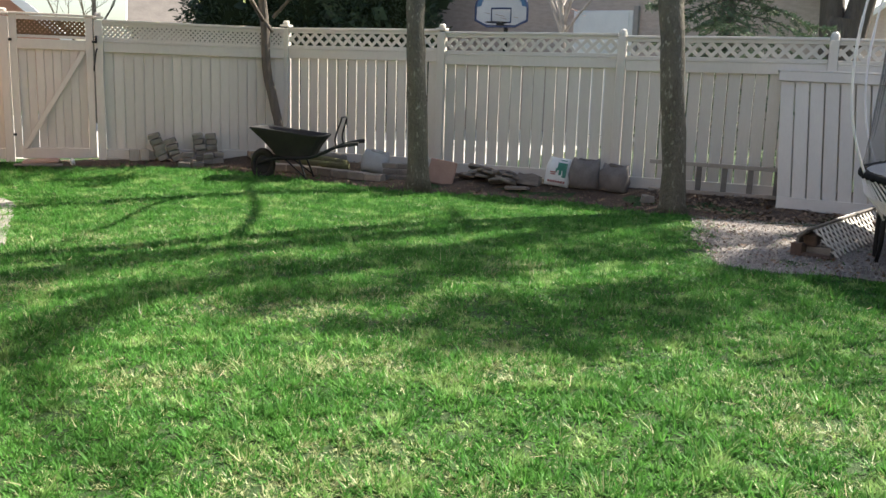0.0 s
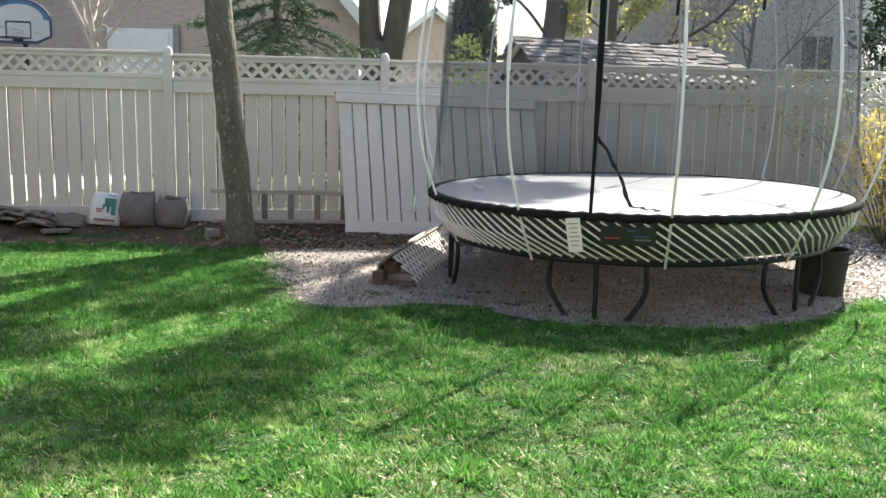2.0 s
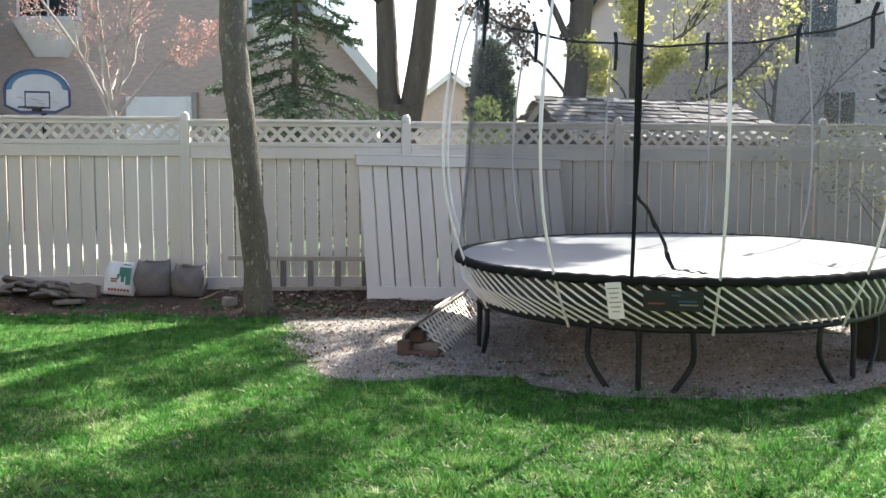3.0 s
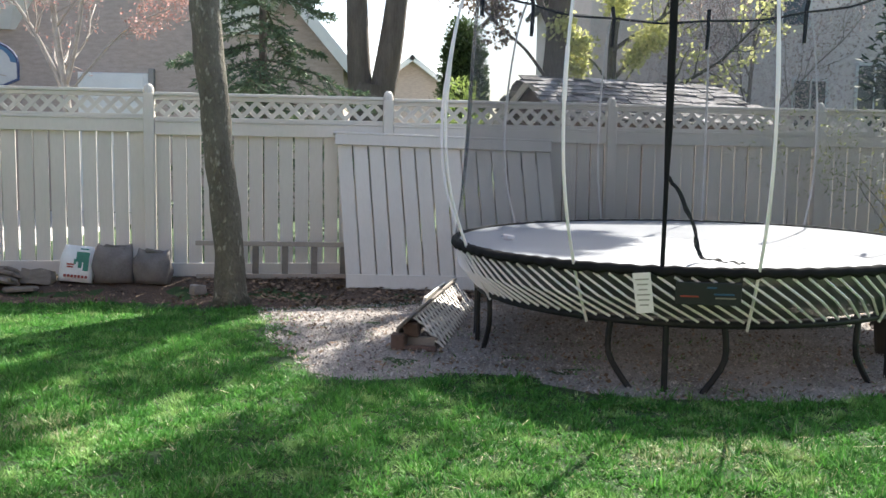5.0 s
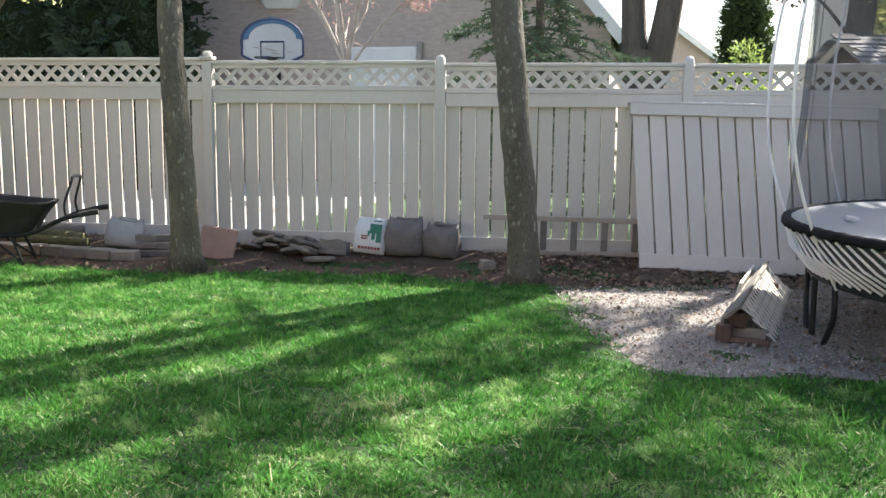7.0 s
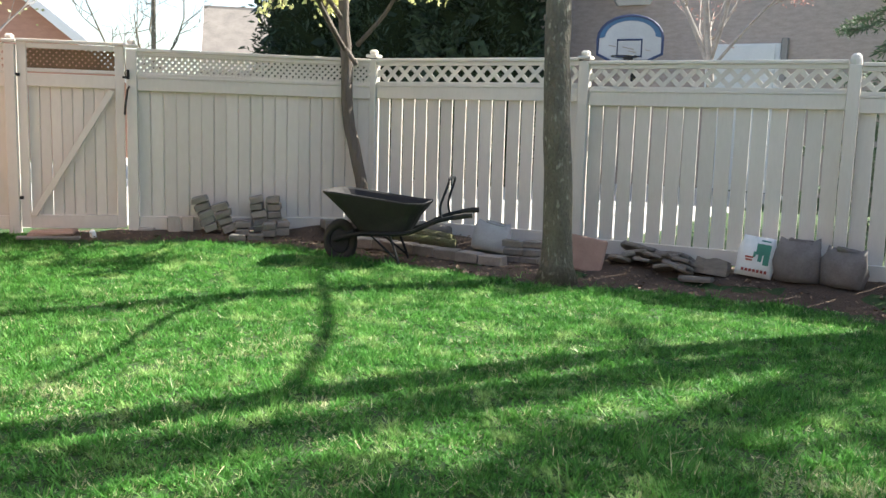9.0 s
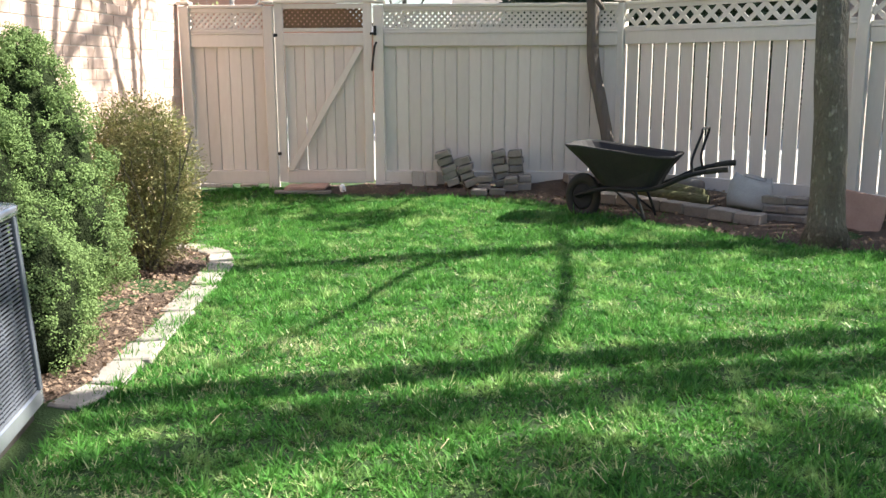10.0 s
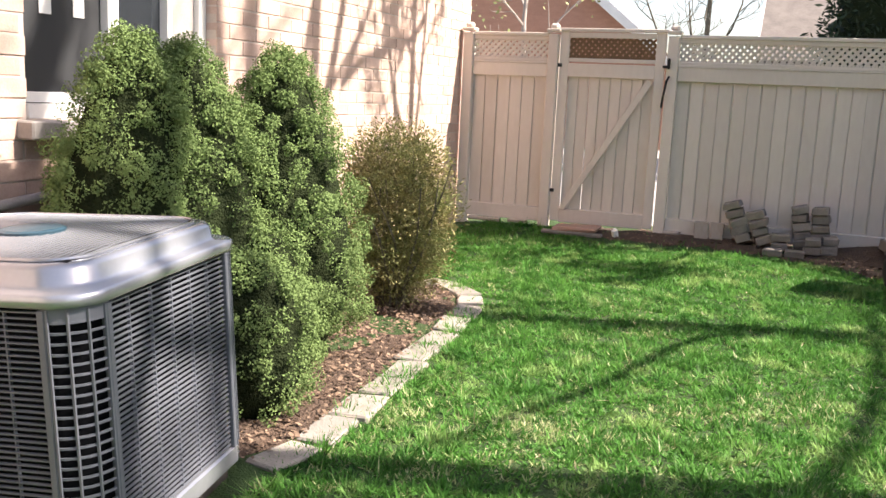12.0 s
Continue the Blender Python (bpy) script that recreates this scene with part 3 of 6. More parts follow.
# ---- trampoline ----
TC, TA, TB, TH = Vector((1.67, 9.04, 0)), 2.36, 1.82, radians(66)
E1, E2 = Vector((math.cos(TH), math.sin(TH), 0)), Vector((-math.sin(TH), math.cos(TH), 0))
RIM, FRAME_Z, TOP = 0.775, 0.425, 2.82


def oval(deg, scale=1.0, z=0.0):
    a = radians(deg)
    return TC + E1 * (TA * scale * math.cos(a)) + E2 * (TB * scale * math.sin(a)) + Vector((0, 0, z))


def make_trampoline():
    t = thing("trampoline", "large oval trampoline with white rods and black safety net", "trampoline")
    N = 72
    bm = bmesh.new()
    rows = [(1.0, RIM - 0.015), (0.98, RIM - 0.002), (0.7, RIM - 0.012), (0.4, RIM - 0.022)]
    rings = [[bm.verts.new(oval(360 * k / N, s, z)) for k in range(N)] for s, z in rows]
    for a, b in zip(rings, rings[1:]):
        for k in range(N):
            bm.faces.new((a[k], a[(k + 1) % N], b[(k + 1) % N], b[k]))
    bm.faces.new(rings[-1])
    part("jumping_mat", bm, MATTE_MAT, t, "grey woven jumping mat", smooth=True)
    bm = bmesh.new()
    prof = [(0.972, RIM + 0.006), (0.992, RIM + 0.012), (1.003, RIM + 0.002), (1.006, RIM - 0.030), (0.998, RIM - 0.046), (0.99, RIM - 0.025), (0.972, RIM - 0.008)]
    rng = random.Random(3)
    NB = 184
    wob = [(0.009 if k % 2 else -0.009) + rng.uniform(-0.004, 0.004) for k in range(NB)]
    rings = [[bm.verts.new(oval(360 * k / NB, s, z + wob[k] * (1 if z < RIM - 0.02 else 0.35))) for k in range(NB)] for s, z in prof]
    for i in range(len(rings)):
        a, b = rings[i], rings[(i + 1) % len(rings)]
        for k in range(NB):
            bm.faces.new((a[k], a[(k + 1) % NB], b[(k + 1) % NB], b[k]))
    part("edge_band", bm, WEBBING, t, "black webbing edge", smooth=True)
    part("frame_ring", tube(bmesh.new(), [oval(360 * k / N, 0.90, FRAME_Z) for k in range(N)], 0.024, 8, True), BLACK, t, smooth=True)
    # black cloth skirt that hangs inside the rods
    bm = bmesh.new()
    rings = [[bm.verts.new(oval(360 * k / 120, s + 0.004 * math.sin(k * 1.9), z)) for k in range(120)] for s, z in ((0.985, RIM - 0.03), (0.955, RIM - 0.12), (0.925, RIM - 0.22), (0.905, FRAME_Z + 0.04))]
    for a, b in zip(rings, rings[1:]):
        for k in range(120):
            bm.faces.new((a[k], a[(k + 1) % 120], b[(k + 1) % 120], b[k]))
    part("skirt", bm, SKIRT, t, "black mesh skirt behind the rods", smooth=True)
    # spring rods
    nrods = 122
    for k in range(nrods):
        a = 360 * k / nrods
        p, q = oval(a, 0.99, RIM - 0.05), oval(a + 13.5, 0.91, FRAME_Z + 0.02)
        c = (p + q) / 2 + (oval(a + 6, 1.02) - oval(a + 6, 1.0)) * 1.4
        part("spring_rod", tube(bmesh.new(), [p, p * 0.7 + c * 0.3, c, q * 0.7 + c * 0.3, q], 0.0082, 5), ROD, t)
    # legs: two bent bars and one straight between them
    for a in (184.3, 122, 238, 305, 0, 55):
        for da, bend in ((-11.5, 4.5), (0, 0), (11.5, -4.0)):
            top = oval(a + da, 0.90, FRAME_Z)
            knee = oval(a + da * 1.02, 0.90, FRAME_Z * 0.50)
            foot = oval(a + da + bend, 0.90, 0.012)
            pts = spline([top, knee, foot], 4) if bend else [top, foot]
            part("leg", tube(bmesh.new(), pts, 0.019, 7), BLACK, t)
    # net: pulled in above the rim, wider again at the ring
    prof = [(0.992, RIM + 0.015), (0.982, 0.92), (0.970, 1.1), (0.952, 1.5), (0.941, 1.9), (0.930, 2.25), (0.920, 2.55), (0.912, TOP)]
    bm = bmesh.new()
    NN = 360                                               # hangs in shallow upright pleats
    pleat = [0.0065 * math.sin(2 * math.pi * k * 60 / NN + 1.5 * math.sin(k * 0.11)) + 0.004 * math.sin(k * 0.37) for k in range(NN)]
    rings = [[bm.verts.new(oval(360 * k / NN, s + pleat[k] * smooth(RIM, 1.3, z), z)) for k in range(NN)] for s, z in prof]
    for a, b in zip(rings, rings[1:]):
        for k in range(NN):
            bm.faces.new((a[k], a[(k + 1) % NN], b[(k + 1) % NN], b[k]))
    part("safety_net", bm, NET, t, "sheer black safety net", smooth=True)
    poles = [200.2 + 360 / 11 * k for k in range(11)]
    def sag(k):
        a = 360 * k / N
        d = min(abs((a - p + 180) % 360 - 180) for p in poles)
        return TOP - 0.03 * (d / 16.4) ** 0.8
    part("net_ring", tube(bmesh.new(), [oval(360 * k / N, 0.912, sag(k)) for k in range(N)], 0.011, 6, True), WEBBING, t)
    for a in poles:
        pts = spline([oval(a, 0.905, FRAME_Z - 0.03), oval(a, 0.99, 0.72), oval(a, 1.065, 1.15), oval(a, 1.088, 1.6), oval(a, 1.066, 2.1), oval(a, 1.01, 2.6), oval(a, 0.935, 2.92)], 5)
        pole = part("net_pole", tube(bmesh.new(), pts, 0.0098, 7), ROD, t, "bent white fibreglass pole")
        part("ferrule", tube(bmesh.new(), pts[16:20], 0.0128, 8), ROD, pole)
        part("hook", tube(bmesh.new(), [oval(a, 0.935, 2.93), oval(a, 0.92, 2.86), oval(a, 0.912, TOP)], 0.020, 6), WEBBING, pole, "black webbing hook")
    for a in poles:
        part("strap", tube(bmesh.new(), [oval(a, 0.912, TOP - 0.01), oval(a, 0.914, TOP - 0.14), oval(a + 0.3, 0.917, TOP - 0.29)], [0.019, 0.021, 0.018], 5), WEBBING, t)
    # door seam and its loose strap
    d = 183.7
    part("door_seam", tube(bmesh.new(), [oval(d, 0.992, RIM), oval(d, 0.972, 1.1), oval(d, 0.966, 1.25), oval(d, 0.952, 1.55), oval(d, 0.942, 1.9), oval(d, 0.930, 2.25), oval(d, 0.912, TOP)], [0.013, 0.013, 0.014, 0.022, 0.023, 0.023, 0.022], 7), WEBBING, t, "black zipped door seam")
    pts = spline([oval(d, 0.962, 1.28), oval(d + 1.5, 0.955, 1.23), oval(d + 4, 0.92, 1.08), oval(d + 6, 0.85, 0.92), oval(d + 7, 0.80, RIM + 0.03), oval(d + 10, 0.86, RIM + 0.02), oval(d + 13, 0.91, RIM + 0.02), oval(d + 14, 0.98, RIM + 0.03)], 6)
    bm, prev = bmesh.new(), None
    for i, p in enumerate(pts):
        tw = 0.5 * math.sin(i * 0.5) + 0.25 * math.sin(i * 1.3)
        w = Vector((math.cos(tw), math.sin(tw), 0.35 * math.sin(i * 1.3))).normalized() * (0.013 + 0.003 * math.sin(i * 1.7))
        p = p + Vector((0.006 * math.sin(i * 0.9), 0.006 * math.cos(i * 0.7), 0.005 * math.sin(i * 1.1)))
        row = [bm.verts.new(p - w), bm.verts.new(p + w), bm.verts.new(p + w + Vector((0.004, 0.003, 0.003))), bm.verts.new(p - w + Vector((0.004, 0.003, 0.003)))]
        if prev:
            for k in range(4):
                bm.faces.new((prev[k], prev[(k + 1) % 4], row[(k + 1) % 4], row[k]))
        prev = row
    part("loose_strap", bm, WEBBING, t, "crinkled loose black webbing strap")
    # tag and panel on the edge
    def plate(a, z, out):
        p = oval(a, out, z)
        tg = (oval(a + 1, out) - oval(a - 1, out)).normalized()
        nn = tg.cross(Vector((0, 0, 1)))
        return Matrix.Translation(p) @ Matrix((tg, nn, Vector((0, 0, 1)))).transposed().to_4x4() @ pose(0, 0, 0, -9, 0, 0)
    m = plate(180.7, 0.63, 1.005) @ pose(0, 0, 0, 0, -6, 0)
    tag = part("care_tag", box((0.10, 0.004, 0.235), m, 0.001), ROD, t, "white hanging care tag with grey print")
    for i in range(6):
        part("print_line", box((0.075 - 0.012 * (i % 3), 0.002, 0.008), m @ pose(0, 0.0035, 0.08 - 0.03 * i)), SACK_PALE, tag)
    m = plate(191.7, 0.64, 1.0)
    sign = part("sign_panel", box((0.36, 0.012, 0.13), m, 0.003), SIGN, t, "dark panel with red and blue print")
    for dx, dz, w, mat in ((-0.12, -0.02, 0.10, RED_INK), (0.10, 0.0, 0.11, BLUE), (0.11, -0.03, 0.11, STONE_GREY), (0.02, 0.05, 0.05, BLUE)):
        part("print_line", box((w, 0.003, 0.009), m @ pose(dx * 0.85, 0.0085, dz * 0.75)), mat, sign)


make_trampoline()


# ---- trees ----
def limb(bm, p, d, length, r, rng, wander=0.12, segs=6, lift=0.05, taper=0.45):
    """A tapered, slightly crooked limb; returns its points and radii."""
    pts, rad = [p.copy()], [r]
    d = d.normalized()
    for i in range(segs):
        d = (d + Vector((rng.gauss(0, wander), rng.gauss(0, wander), rng.gauss(0, wander) + lift))).normalized()
        pts.append(pts[-1] + d * (length / segs))
        rad.append(r * (1 - (1 - taper) * (i + 1) / segs))
    tube(bm, pts, rad, 10 if r > 0.08 else (7 if r > 0.025 else 4))
    return pts, rad


def branch_out(bm, pts, rad, level, rng, tips, count=5, spread=0.9, start=0.35, shrink=0.62):
    n = len(pts) - 1
    for k in range(count):
        f = start + (1 - start) * (k + rng.random() * 0.8) / count
        i = min(int(f * n), n - 1)
        p = pts[i].lerp(pts[i + 1], f * n - i)
        axis = (pts[i + 1] - pts[i]).normalized()
        a = rng.uniform(0, 2 * math.pi)
        side = axis.orthogonal().normalized()
        side = (Matrix.Rotation(a, 3, axis) @ side)
        d = (axis * (1 - 0.35 * spread) + side * spread).normalized()
        ln = (pts[-1] - pts[0]).length * shrink * rng.uniform(0.7, 1.15) * (1.1 - 0.45 * f)
        r = max(rad[i] * 0.5, 0.006)
        q, qr = limb(bm, p, d, ln, r, rng, 0.16, 5, 0.10, 0.3)
        if level > 1:
            branch_out(bm, q, qr, level - 1, rng, tips, count, spread, 0.25, shrink)
        else:
            tips.extend(q[2:])


def make_tree(name, label, trunk_pts, radii, bark, seed, levels=2, count=6, leaf=None, leaf_label="", leaf_size=0.05, per_tip=5, spread=0.9, start=0.4, shrink=0.5, scatter=0.12, category="tree", limbs=()):
    rng = random.Random(seed)
    t = thing(name, label, category, Matrix.Translation(trunk_pts[0]))
    base = Vector(trunk_pts[0])
    pts = [p - base for p in spline(trunk_pts, 5)]
    n = len(pts)
    rad = [radii[0] + (radii[1] - radii[0]) * (i / (n - 1)) for i in range(n)]
    flare = [r * (1 + 0.45 * math.exp(-i * 1.1)) for i, r in enumerate(rad)]
    bm = bmesh.new()
    tube(bm, pts, flare, 16)
    for v in bm.verts:
        v.co += Vector((noise.noise(v.co * 5), noise.noise(v.co * 5 + Vector((9, 0, 0))), 0)) * radii[0] * 0.16
    part("trunk", bm, bark, t, smooth=True)
    tips = []
    bm = bmesh.new()
    branch_out(bm, pts, rad, levels, rng, tips, count, spread, start, shrink)
    for lp, r0, r1, k in limbs:
        q = [p - base for p in spline(lp, 4)]
        qr = [r0 + (r1 - r0) * i / (len(q) - 1) for i in range(len(q))]
        tube(bm, q, qr, 9)
        if k:
            branch_out(bm, q, qr, 2, rng, tips, k, spread, 0.5, shrink)
    part("branchwork", bm, bark, t, smooth=True)
    if leaf:
        r = np.random.default_rng(seed)
        c = np.repeat(np.array([tuple(v) for v in tips]), per_tip, axis=0)
        leaves("crown", c + r.normal(scale=scatter, size=c.shape), leaf_size, leaf, t, leaf_label, r, 0.7)
    return t


make_tree("tree", "young maple trunk with grey bark in the soil bed", [(-5.29, 9.86, 0.03), (-5.35, 9.87, 1.3), (-5.42, 9.90, 2.6), (-5.40, 9.95, 5.0), (-5.4, 10.0, 8.0), (-5.5, 10.0, 10.5)], (0.135, 0.06), BARK, 4, 3, 6, None, start=0.60, shrink=0.40, spread=0.7,
          limbs=[([(-5.36, 9.95, 4.6), (-5.95, 10.0, 5.9), (-6.3, 10.0, 7.0), (-6.36, 10.0, 8.0), (-6.4, 10.0, 9.5)], 0.085, 0.06, 0), ([(-6.15, 10.0, 6.4), (-6.6, 10.0, 6.97), (-6.84, 10.0, 7.45), (-7.1, 10.0, 8.2), (-7.4, 10.0, 9.5)], 0.06, 0.04, 4), ([(-6.55, 10.0, 6.9), (-7.05, 10.05, 7.0), (-7.4, 10.1, 7.2), (-7.9, 10.1, 7.6)], 0.032, 0.016, 6),
                 ([(-5.34, 9.9, 3.0), (-5.04, 9.88, 3.6), (-3.91, 10.05, 4.9), (-3.25, 10.07, 5.7), (-2.74, 10.07, 6.3)], 0.035, 0.022, 0), ([(-5.36, 9.95, 5.2), (-5.1, 10.1, 6.6), (-4.9, 10.2, 8.4), (-4.7, 10.3, 10.4)], 0.08, 0.04, 8), ([(-5.38, 9.98, 6.2), (-5.9, 10.2, 7.4), (-6.3, 10.4, 8.8), (-6.6, 10.4, 10.2)], 0.06, 0.03, 8),
                 ([(-6.82, 10.0, 6.79), (-7.15, 10.0, 6.71), (-7.5, 10.0, 6.53), (-7.92, 10.0, 6.33), (-8.34, 10.0, 6.08), (-8.72, 10.0, 6.03)], 0.045, 0.03, 0), ([(-8.15, 10.0, 6.17), (-7.93, 10.0, 6.5), (-7.75, 10.0, 6.78)], 0.022, 0.012, 0), ([(-8.22, 10.0, 6.13), (-8.47, 10.0, 5.73), (-8.71, 10.0, 5.19)], 0.024, 0.014, 0), ([(-7.44, 10.0, 6.57), (-7.61, 10.0, 6.21), (-7.81, 10.0, 5.78)], 0.02, 0.012, 0), ([(-6.82, 10.0, 6.79), (-7.07, 10.0, 6.87), (-7.35, 10.0, 7.04)], 0.03, 0.02, 0)])
make_tree("tree", "leaning maple trunk with grey bark at the gravel's edge", [(-2.20, 10.24, 0.0), (-2.26, 10.26, 0.9), (-2.36, 10.3, 1.9), (-2.44, 10.33, 3.0), (-2.33, 10.38, 5.0), (-2.12, 10.4, 8.5)], (0.135, 0.135), BARK, 9, 2, 3, None, start=0.93, shrink=0.40, spread=0.65,
          limbs=[([(-2.36, 10.38, 5.3), (-2.45, 10.72, 5.4), (-2.65, 11.40, 5.6), (-2.97, 12.20, 5.85), (-3.53, 13.40, 6.3), (-3.75, 13.85, 6.5)], 0.050, 0.036, 0), ([(-2.2, 10.4, 7.6), (-1.6, 10.4, 7.85), (-1.22, 10.4, 8.2), (-1.21, 10.4, 8.54), (-1.44, 10.4, 8.85), (-1.75, 10.4, 9.35)], 0.055, 0.045, 0), ([(-2.2, 10.4, 8.0), (-2.6, 10.4, 8.9), (-3.1, 10.4, 9.5), (-3.6, 10.4, 10.3)], 0.11, 0.09, 5), ([(-2.2, 10.4, 8.2), (-2.4, 10.4, 9.2), (-2.6, 10.4, 10.2), (-2.8, 10.4, 11.0)], 0.09, 0.07, 5)])
make_tree("tree", "slim crooked young tree with yellow buds by the fence corner", [(-7.90, 10.55, 0.05), (-7.97, 10.55, 0.6), (-8.10, 10.55, 1.1), (-8.20, 10.55, 1.5), (-8.23, 10.55, 2.1), (-8.24, 10.5, 2.8), (-8.1, 10.5, 4.5), (-8.1, 10.5, 7.6)], (0.068, 0.055), BARK_DARK, 12, 3, 6, YELLOW, "sparse yellow green buds", 0.060, 5, start=0.55, shrink=0.40, scatter=0.06,
          limbs=[([(-8.08, 10.5, 4.5), (-7.9, 10.4, 5.6), (-7.72, 10.3, 6.4), (-7.4, 10.3, 7.4)], 0.045, 0.025, 7), ([(-8.08, 10.5, 4.9), (-8.4, 10.4, 6.1), (-8.6, 10.4, 7.4)], 0.04, 0.02, 7), ([(-8.07, 10.52, 2.0), (-8.35, 10.5, 2.35), (-8.6, 10.5, 2.75), (-9.0, 10.5, 3.4)], 0.028, 0.012, 12), ([(-8.06, 10.52, 2.2), (-7.7, 10.5, 2.5), (-7.4, 10.45, 2.8), (-6.7, 10.35, 3.2)], 0.026, 0.012, 6)])


# ---- air conditioner ----
def make_ac():
    """The condenser: louvred sides with rounded corners, a domed top with a ribbed grille."""
    S, H = 0.95, 0.862
    m = HOUSE @ pose(6.80, 1.125, 0, 0, 0, 9)
    m = Matrix.Translation(m.translation) @ Matrix.Rotation(radians(-3.0), 4, Vector((-1, 0.16, 0))) @ m.to_3x3().to_4x4()   # sunk a little on one side
    ac = thing("air_conditioner", "grey steel air conditioner unit with louvred sides on a pad", "air conditioner", m)
    def ring(half, r, z, n=12):
        pts = []
        for cx, cy, a0 in ((1, 1, 0), (-1, 1, 90), (-1, -1, 180), (1, -1, 270)):
            for k in range(n):
                a = radians(a0 + 90 * k / (n - 1))
                pts.append(Vector((cx * (half - r) + r * math.cos(a), cy * (half - r) + r * math.sin(a), z)))
        return pts
    def skin(rows):
        bm = bmesh.new()
        rs = [[bm.verts.new(p) for p in ring(*row)] for row in rows]
        for a, b in zip(rs, rs[1:]):
            for k in range(len(a)):
                bm.faces.new((a[k], a[(k + 1) % len(a)], b[(k + 1) % len(a)], b[k]))
        bm.faces.new(rs[0][::-1])
        bm.faces.new(rs[-1])
        return bm
    h = S / 2
    part("pad", box((S - 0.12, S - 0.12, 0.09), pose(0, 0, 0.010), 0.01), RUBBER, ac, "dark plastic pad")
    part("coil", skin([(h - 0.03, 0.11, 0.06), (h - 0.03, 0.11, H)]), ACDARK, ac, "condenser coil coloured near-black for the shade behind the louvres", smooth=False)
    part("base_pan", skin([(h, 0.12, 0.06), (h, 0.12, 0.115), (h - 0.01, 0.12, 0.12)]), ACGREY, ac)
    part("top_cover", skin([(h - 0.002, 0.12, H - 0.038), (h + 0.008, 0.12, H - 0.034), (h + 0.010, 0.12, H - 0.006), (h + 0.002, 0.12, H + 0.002), (h - 0.030, 0.12, H + 0.008), (h - 0.040, 0.12, H + 0.016), (h - 0.044, 0.12, H + 0.052), (h - 0.054, 0.12, H + 0.064), (h - 0.075, 0.12, H + 0.068), (h - 0.14, 0.11, H + 0.060)]), ACGREY, ac, smooth=True)
    bm = tube(bmesh.new(), ring(h - 0.085, 0.12, H + 0.072), 0.006, 6, True)
    part("fan_rim", bm, ACGREY, ac)
    g = h - 0.09
    # flat plate under the grille, its black standing in for the shaded depth
    part("fan_well", box((2 * g - 0.02, 2 * g - 0.02, 0.004), pose(0, 0, H + 0.066), 0.001), ACDARK, ac, "flat dark plate standing in for the shaded fan opening")
    for k in range(40):
        y = -g + 2 * g * (k + 0.5) / 40
        w = g - max(0.0, abs(y) - (g - 0.11)) ** 2 / 0.11
        part("grille_bar", tube(bmesh.new(), [(-w, y, H + 0.071), (-w * 0.5, y, H + 0.078), (w * 0.5, y, H + 0.078), (w, y, H + 0.071)], 0.0034, 5), ACGREY, ac)
    part("hub_badge", lathe(bmesh.new(), [(0.10, H + 0.074), (0.10, H + 0.087), (0.088, H + 0.092), (0.02, H + 0.094)], 24), HUB, ac, "round dark blue hub badge")
    # louvres: one set of slats and ribs on each flat side, a coarser grid on the corners
    lo, hi, n = 0.13, H - 0.050, 41
    flat = 2 * (h - 0.12)
    slat = bpy.data.meshes.new("louvre")
    bm = box((flat, 0.0085, 0.0042), pose(0, 0, 0, -4, 0, 0))
    bm.to_mesh(slat)
    bm.free()
    rib = bpy.data.meshes.new("rib")
    bm = box((0.004, 0.010, hi - lo), None)
    bm.to_mesh(rib)
    bm.free()
    stile = bpy.data.meshes.new("stile")
    bm = box((0.022, 0.016, hi - lo + 0.02), None, 0.003)
    bm.to_mesh(stile)
    bm.free()
    for rz in (0, 90, 180, 270):
        R = pose(0, 0, 0, 0, 0, rz)
        for k in range(n):
            link_mesh("louvre", slat, ACSLAT, ac, m=R @ pose(0, h - 0.014, lo + (hi - lo) * k / (n - 1)))
        for k in range(7):
            link_mesh("rib", rib, ACSLAT, ac, m=R @ pose(-flat / 2 + flat * k / 6, h - 0.0165, (lo + hi) / 2))
        for x in (-flat / 2, flat / 2):
            link_mesh("stile", stile, ACSLAT, ac, m=R @ pose(x, h - 0.004, (lo + hi) / 2))
        # corner grid
        c = Vector((h - 0.12, h - 0.12, 0))
        bm = bmesh.new()
        for k in range(24):
            z = lo + (hi - 0.025 - lo) * k / 23
            tube(bm, [c + Vector((0.117 * math.cos(a), 0.117 * math.sin(a), z)) for a in (radians(90 * i / 6) for i in range(7))], 0.0045, 4)
        for i in range(4):
            a = radians(8 + 74 * i / 3)
            tube(bm, [c + Vector((0.121 * math.cos(a), 0.121 * math.sin(a), z)) for z in (lo - 0.01, hi + 0.01)], 0.0045, 4)
        part("corner_grid", bm, ACSLAT, ac, m=R)
        bm = bmesh.new()
        strip = [(c + Vector((0.119 * math.cos(a), 0.119 * math.sin(a), 0))) for a in (radians(90 * i / 8) for i in range(9))]
        vs = [[bm.verts.new(q + Vector((0, 0, z))) for q in strip] for z in (hi - 0.022, hi + 0.02)]
        for i in range(8):
            bm.faces.new((vs[0][i], vs[0][i + 1], vs[1][i + 1], vs[1][i]))
        part("corner_plate", bm, ACSLAT, ac, m=R, smooth=True)


make_ac()
bm = tube(bmesh.new(), spline([(5.56, -0.03, 0.868), (5.60, 0.045, 0.872), (5.95, 0.05, 0.85), (6.30, 0.06, 0.80), (6.46, 0.20, 0.60), (6.50, 0.62, 0.45)], 5), 0.026, 10)
pipe = tagged(part("refrigerant_line", bm, SILL, smooth=True), "pale insulated pipe running from the wall to the air conditioner", "pipe")
pipe.matrix_world = HOUSE


